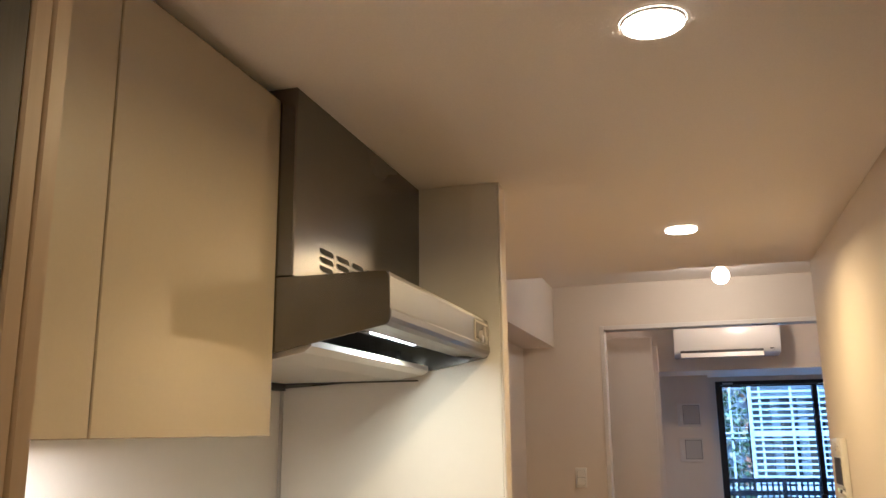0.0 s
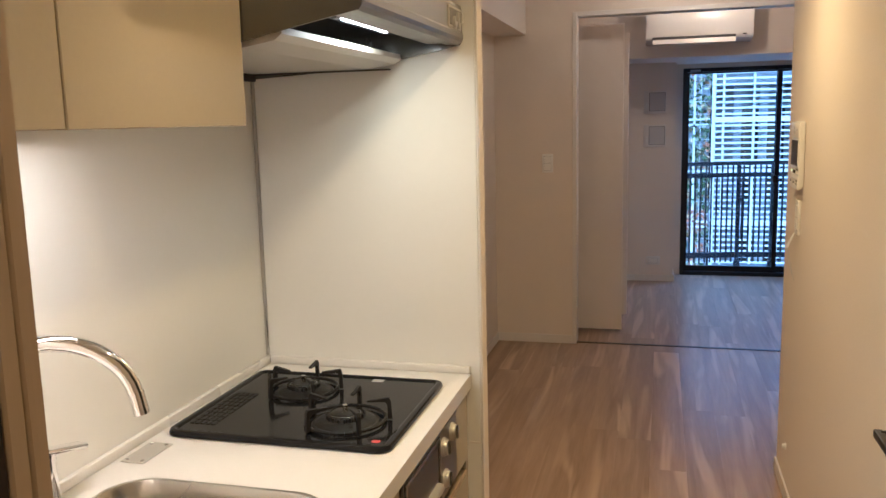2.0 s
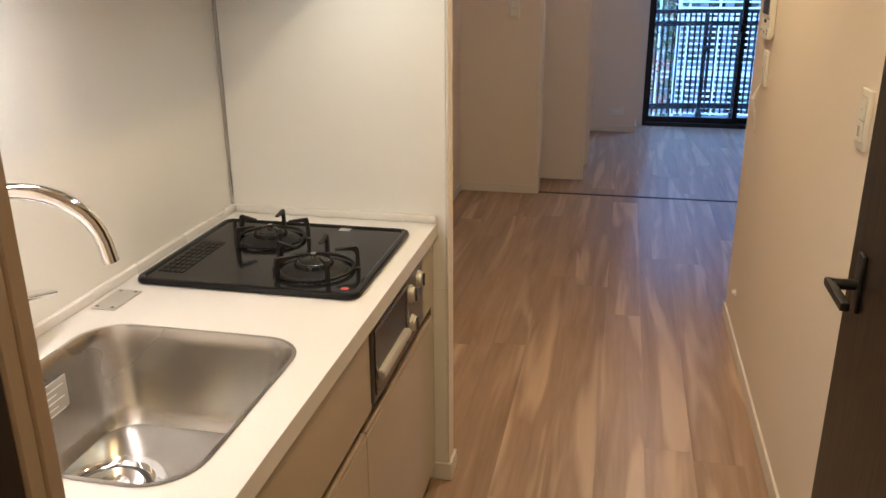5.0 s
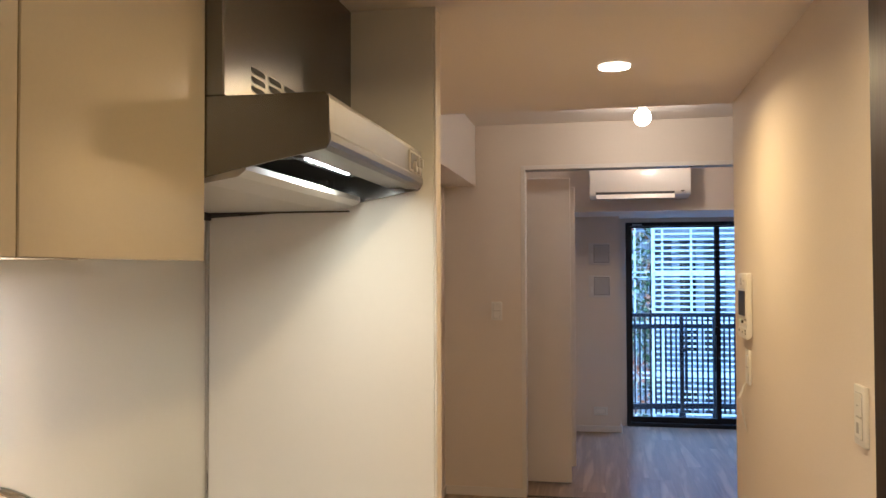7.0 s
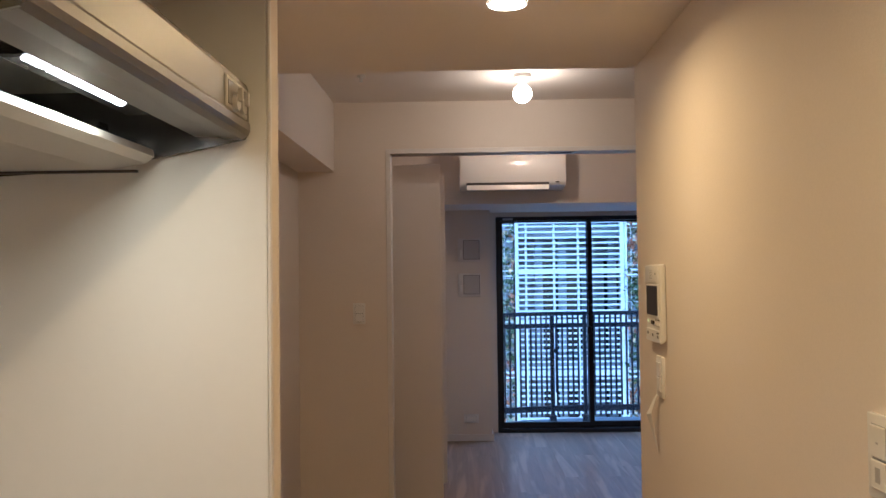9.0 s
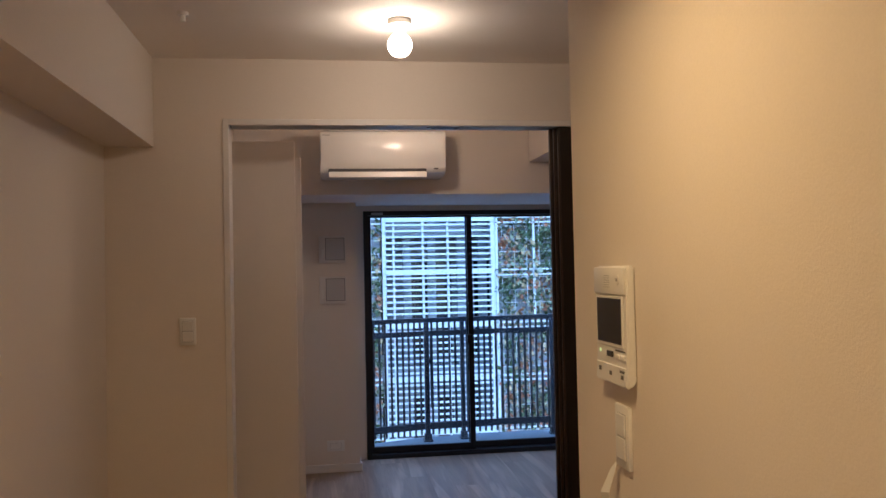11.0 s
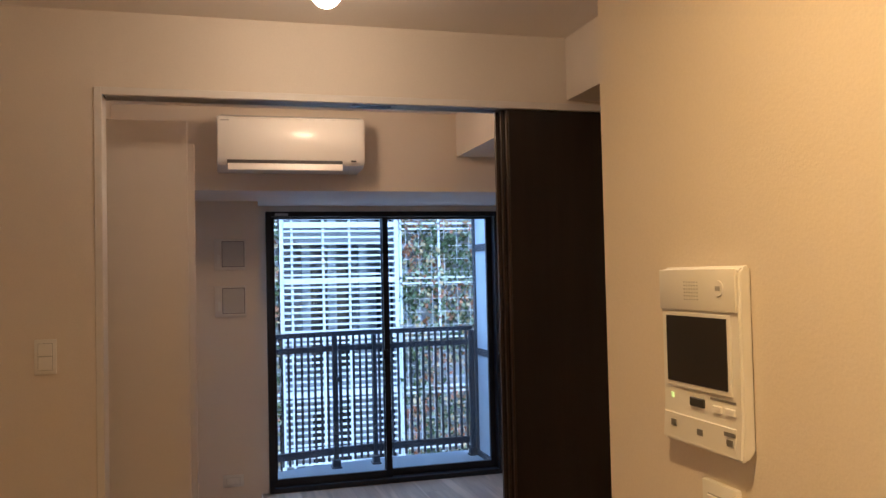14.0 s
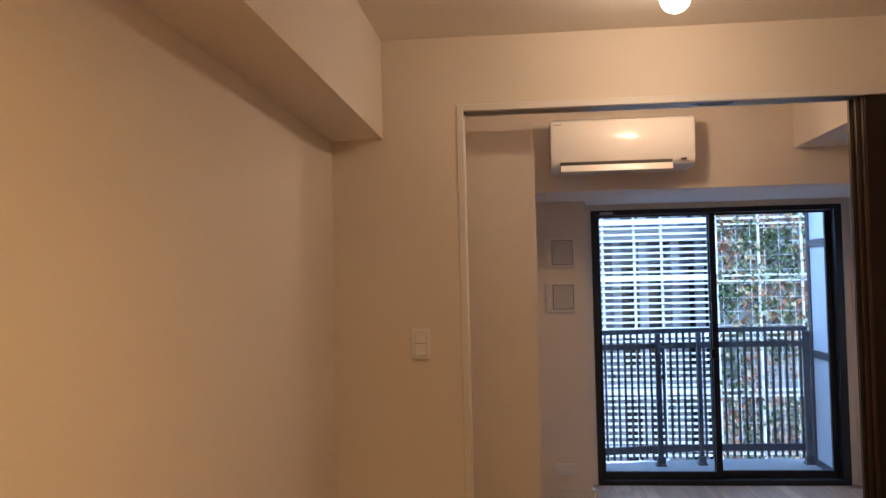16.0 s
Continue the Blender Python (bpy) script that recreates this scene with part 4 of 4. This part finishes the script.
structure(block("balcony_ceiling", (-0.4, YW + 0.1, 2.55), (2.1, 9.3, 2.7), CONCRETE))

# ---- the building across the street ----
YF = 17.5
structure(block("ground", (-200, YW + 1.5, -6.1), (200, 400, -6.0), ASPHALT), "grey asphalt street below")
bld = tagged(empty("far_building"), "grey apartment building behind white steel screens", "building")
# carried up to 22 m, out of view, to block sky light into the rooms
block("wall", (-14, YF + 1.6, -6), (20, YF + 8, 22.0), FACADE, 0, bld)
block("roof", (-14.2, YF + 1.4, 22.0), (20.2, YF + 8.2, 22.4), FACADEPALE, 0, bld)
for z in (-3.4, -0.6, 2.2, 5.0, 7.8, 10.6, 13.4, 16.2, 19.0):
    block("floor_edge", (-14, YF + 0.5, z - 0.12), (20, YF + 1.6, z + 0.12), FACADEPALE, 0, bld)
for i in range(-9, 14):
    for z in (-3.2, -0.35, 2.45, 5.25, 8.05):
        w = tagged(block("window", (i * 1.4 + 0.25, YF + 1.56, z), (i * 1.4 + 1.15, YF + 1.62, z + 1.95), FARWIN, 0, bld))
# pale backing added for the bright background between the trellis leaves
for x0, x1 in ((-14, 0.96), (3.16, 20)):
    block("pale_backing", (x0, YF + 0.30, -6), (x1, YF + 0.45, 22.0), FARPALE, 0, bld)
for x in (1.45, 1.95, 2.55, 3.0, -1.2, 5.4):
    block("pillar", (x, YF + 0.7, -6), (x + 0.16, YF + 0.85, 22.0), FACADEPALE, 0, bld)

scr = tagged(empty("louvre_screen"), "white steel louvre screen on the building across", "screen")
LX0, LX1 = 1.06, 3.12
BAY = 1.03
slat_mesh = None
for bay in range(-5, 2):
    for k in range(1, 9):
        if slat_mesh is None:
            sl = block("slat", (LX0, YF - 0.02, -0.017), (LX1, YF + 0.03, 0.017), WHITESTEEL, 0, scr)
            slat_mesh = sl.data
        else:
            sl = new("slat", slat_mesh)
            sl.parent = scr
        sl.location.z = 1.385 + bay * BAY + k * BAY / 9
blocks("frame_posts", [((x, YF + 0.03, -6), (x + w, YF + 0.1, 4.2)) for x, w in ((LX0 - 0.07, 0.07), (1.19, 0.04), (1.76, 0.04), (2.25, 0.04), (LX1, 0.09))], WHITESTEEL, 0, scr)
blocks("frame_beams", [((LX0, YF - 0.02, zz - 0.05), (LX1, YF + 0.08, zz + 0.05)) for zz in [1.385 + BAY * k for k in range(-5, 3)]], WHITESTEEL, 0, scr)


def trellis(x0, x1, seed):
    t = tagged(empty("plant_trellis"), "white steel grid screen overgrown with climbing leaves", "trellis", "overgrown screens")
    posts = []
    x = x0
    while x <= x1 + 0.01:
        posts.append(((x, YF - 0.02, -6), (x + 0.04, YF + 0.04, 4.2)))
        x += 0.745
    blocks("grid_posts", posts, WHITESTEEL, 0, t)
    beams = []
    for k in range(-6, 4):
        zz = 1.385 + k * BAY
        beams += [((x0, YF - 0.02, zz), (x1, YF + 0.04, zz + 0.035)), ((x0, YF - 0.02, zz - 0.10), (x1, YF + 0.03, zz - 0.07))]
    blocks("grid_beams", beams, WHITESTEEL, 0, t)
    wires = []
    k = 0
    while -4 + 0.25 * k < 3.6:
        wires.append(((x0, YF + 0.0, -4 + 0.25 * k), (x1, YF + 0.008, -3.992 + 0.25 * k)))
        k += 1
    x = x0 + 0.12
    while x < x1:
        wires.append(((x, YF, -4.2), (x + 0.008, YF + 0.008, 3.7)))
        x += 0.25
    blocks("wires", wires, WHITESTEEL, 0, t)
    rnd = random.Random(seed)
    bms = [bmesh.new() for _ in LEAVES]
    for _ in range(int(5200 * (x1 - x0))):
        x, zz = rnd.uniform(x0, x1), rnd.uniform(-4.2, 3.6)
        den = noise.noise(Vector((x * 1.3 + seed, zz * 1.1, 3.1))) + 0.5 * noise.noise(Vector((x * 4.0, zz * 4.0, seed)))
        if den < rnd.uniform(-0.75, 0.15):
            continue
        tint = noise.noise(Vector((x * 2.2, zz * 2.2, 9.0 + seed))) + rnd.uniform(-0.5, 0.5)
        k = 2 if tint > 0.34 else 3 if tint > 0.12 else 1 if tint > -0.1 else 0
        sz = rnd.uniform(0.034, 0.075)
        m = Matrix.Translation((x, YF + 0.05 + rnd.uniform(-0.10, 0.12), zz)) @ Euler((rnd.uniform(0.3, 1.5), rnd.uniform(-0.7, 0.7), rnd.uniform(0, 6.28))).to_matrix().to_4x4()
        vs = [bms[k].verts.new(m @ Vector(p)) for p in ((0, -sz, 0), (sz * 0.7, -0.1 * sz, 0.12 * sz), (0, sz, 0), (-sz * 0.7, -0.1 * sz, 0.12 * sz))]
        bms[k].faces.new(vs)
    for k, b in enumerate(bms):
        tagged(done("leaves", b, LEAVES[k], t), kind="stuff")


trellis(3.21, 6.2, 5)
trellis(-1.6, 0.95, 8)

# ---- floor planks, last ----
floor = structure(empty("floor"), "brown wood-grain plank floor")
PW, PL = 0.1505, 1.818
plank_mesh = None
rnd = random.Random(3)
for col in range(20):
    x0 = XB + col * PW
    y = -1.6 + rnd.uniform(0, PL) - PL
    while y < YW:
        a, b = max(y, -1.6 if x0 < XR else YC - 0.1), min(y + PL, YW)
        vis = b - a > 0.02
        if vis:
            if b - a > PL - 0.001:
                if plank_mesh is None:
                    p = block("plank", (0.0001, 0.0001, -0.012), (PW - 0.0001, PL - 0.0001, 0), FLOORW, 0.0002, floor)
                    plank_mesh = p.data
                else:
                    p = new("plank", plank_mesh)
                    p.parent = floor
            else:
                p = block("plank", (0.0001, 0.0001, -0.012), (PW - 0.0001, b - a - 0.0001, 0), FLOORW, 0.0002, floor)
            p.location = (x0, a, 0)
        y += PL
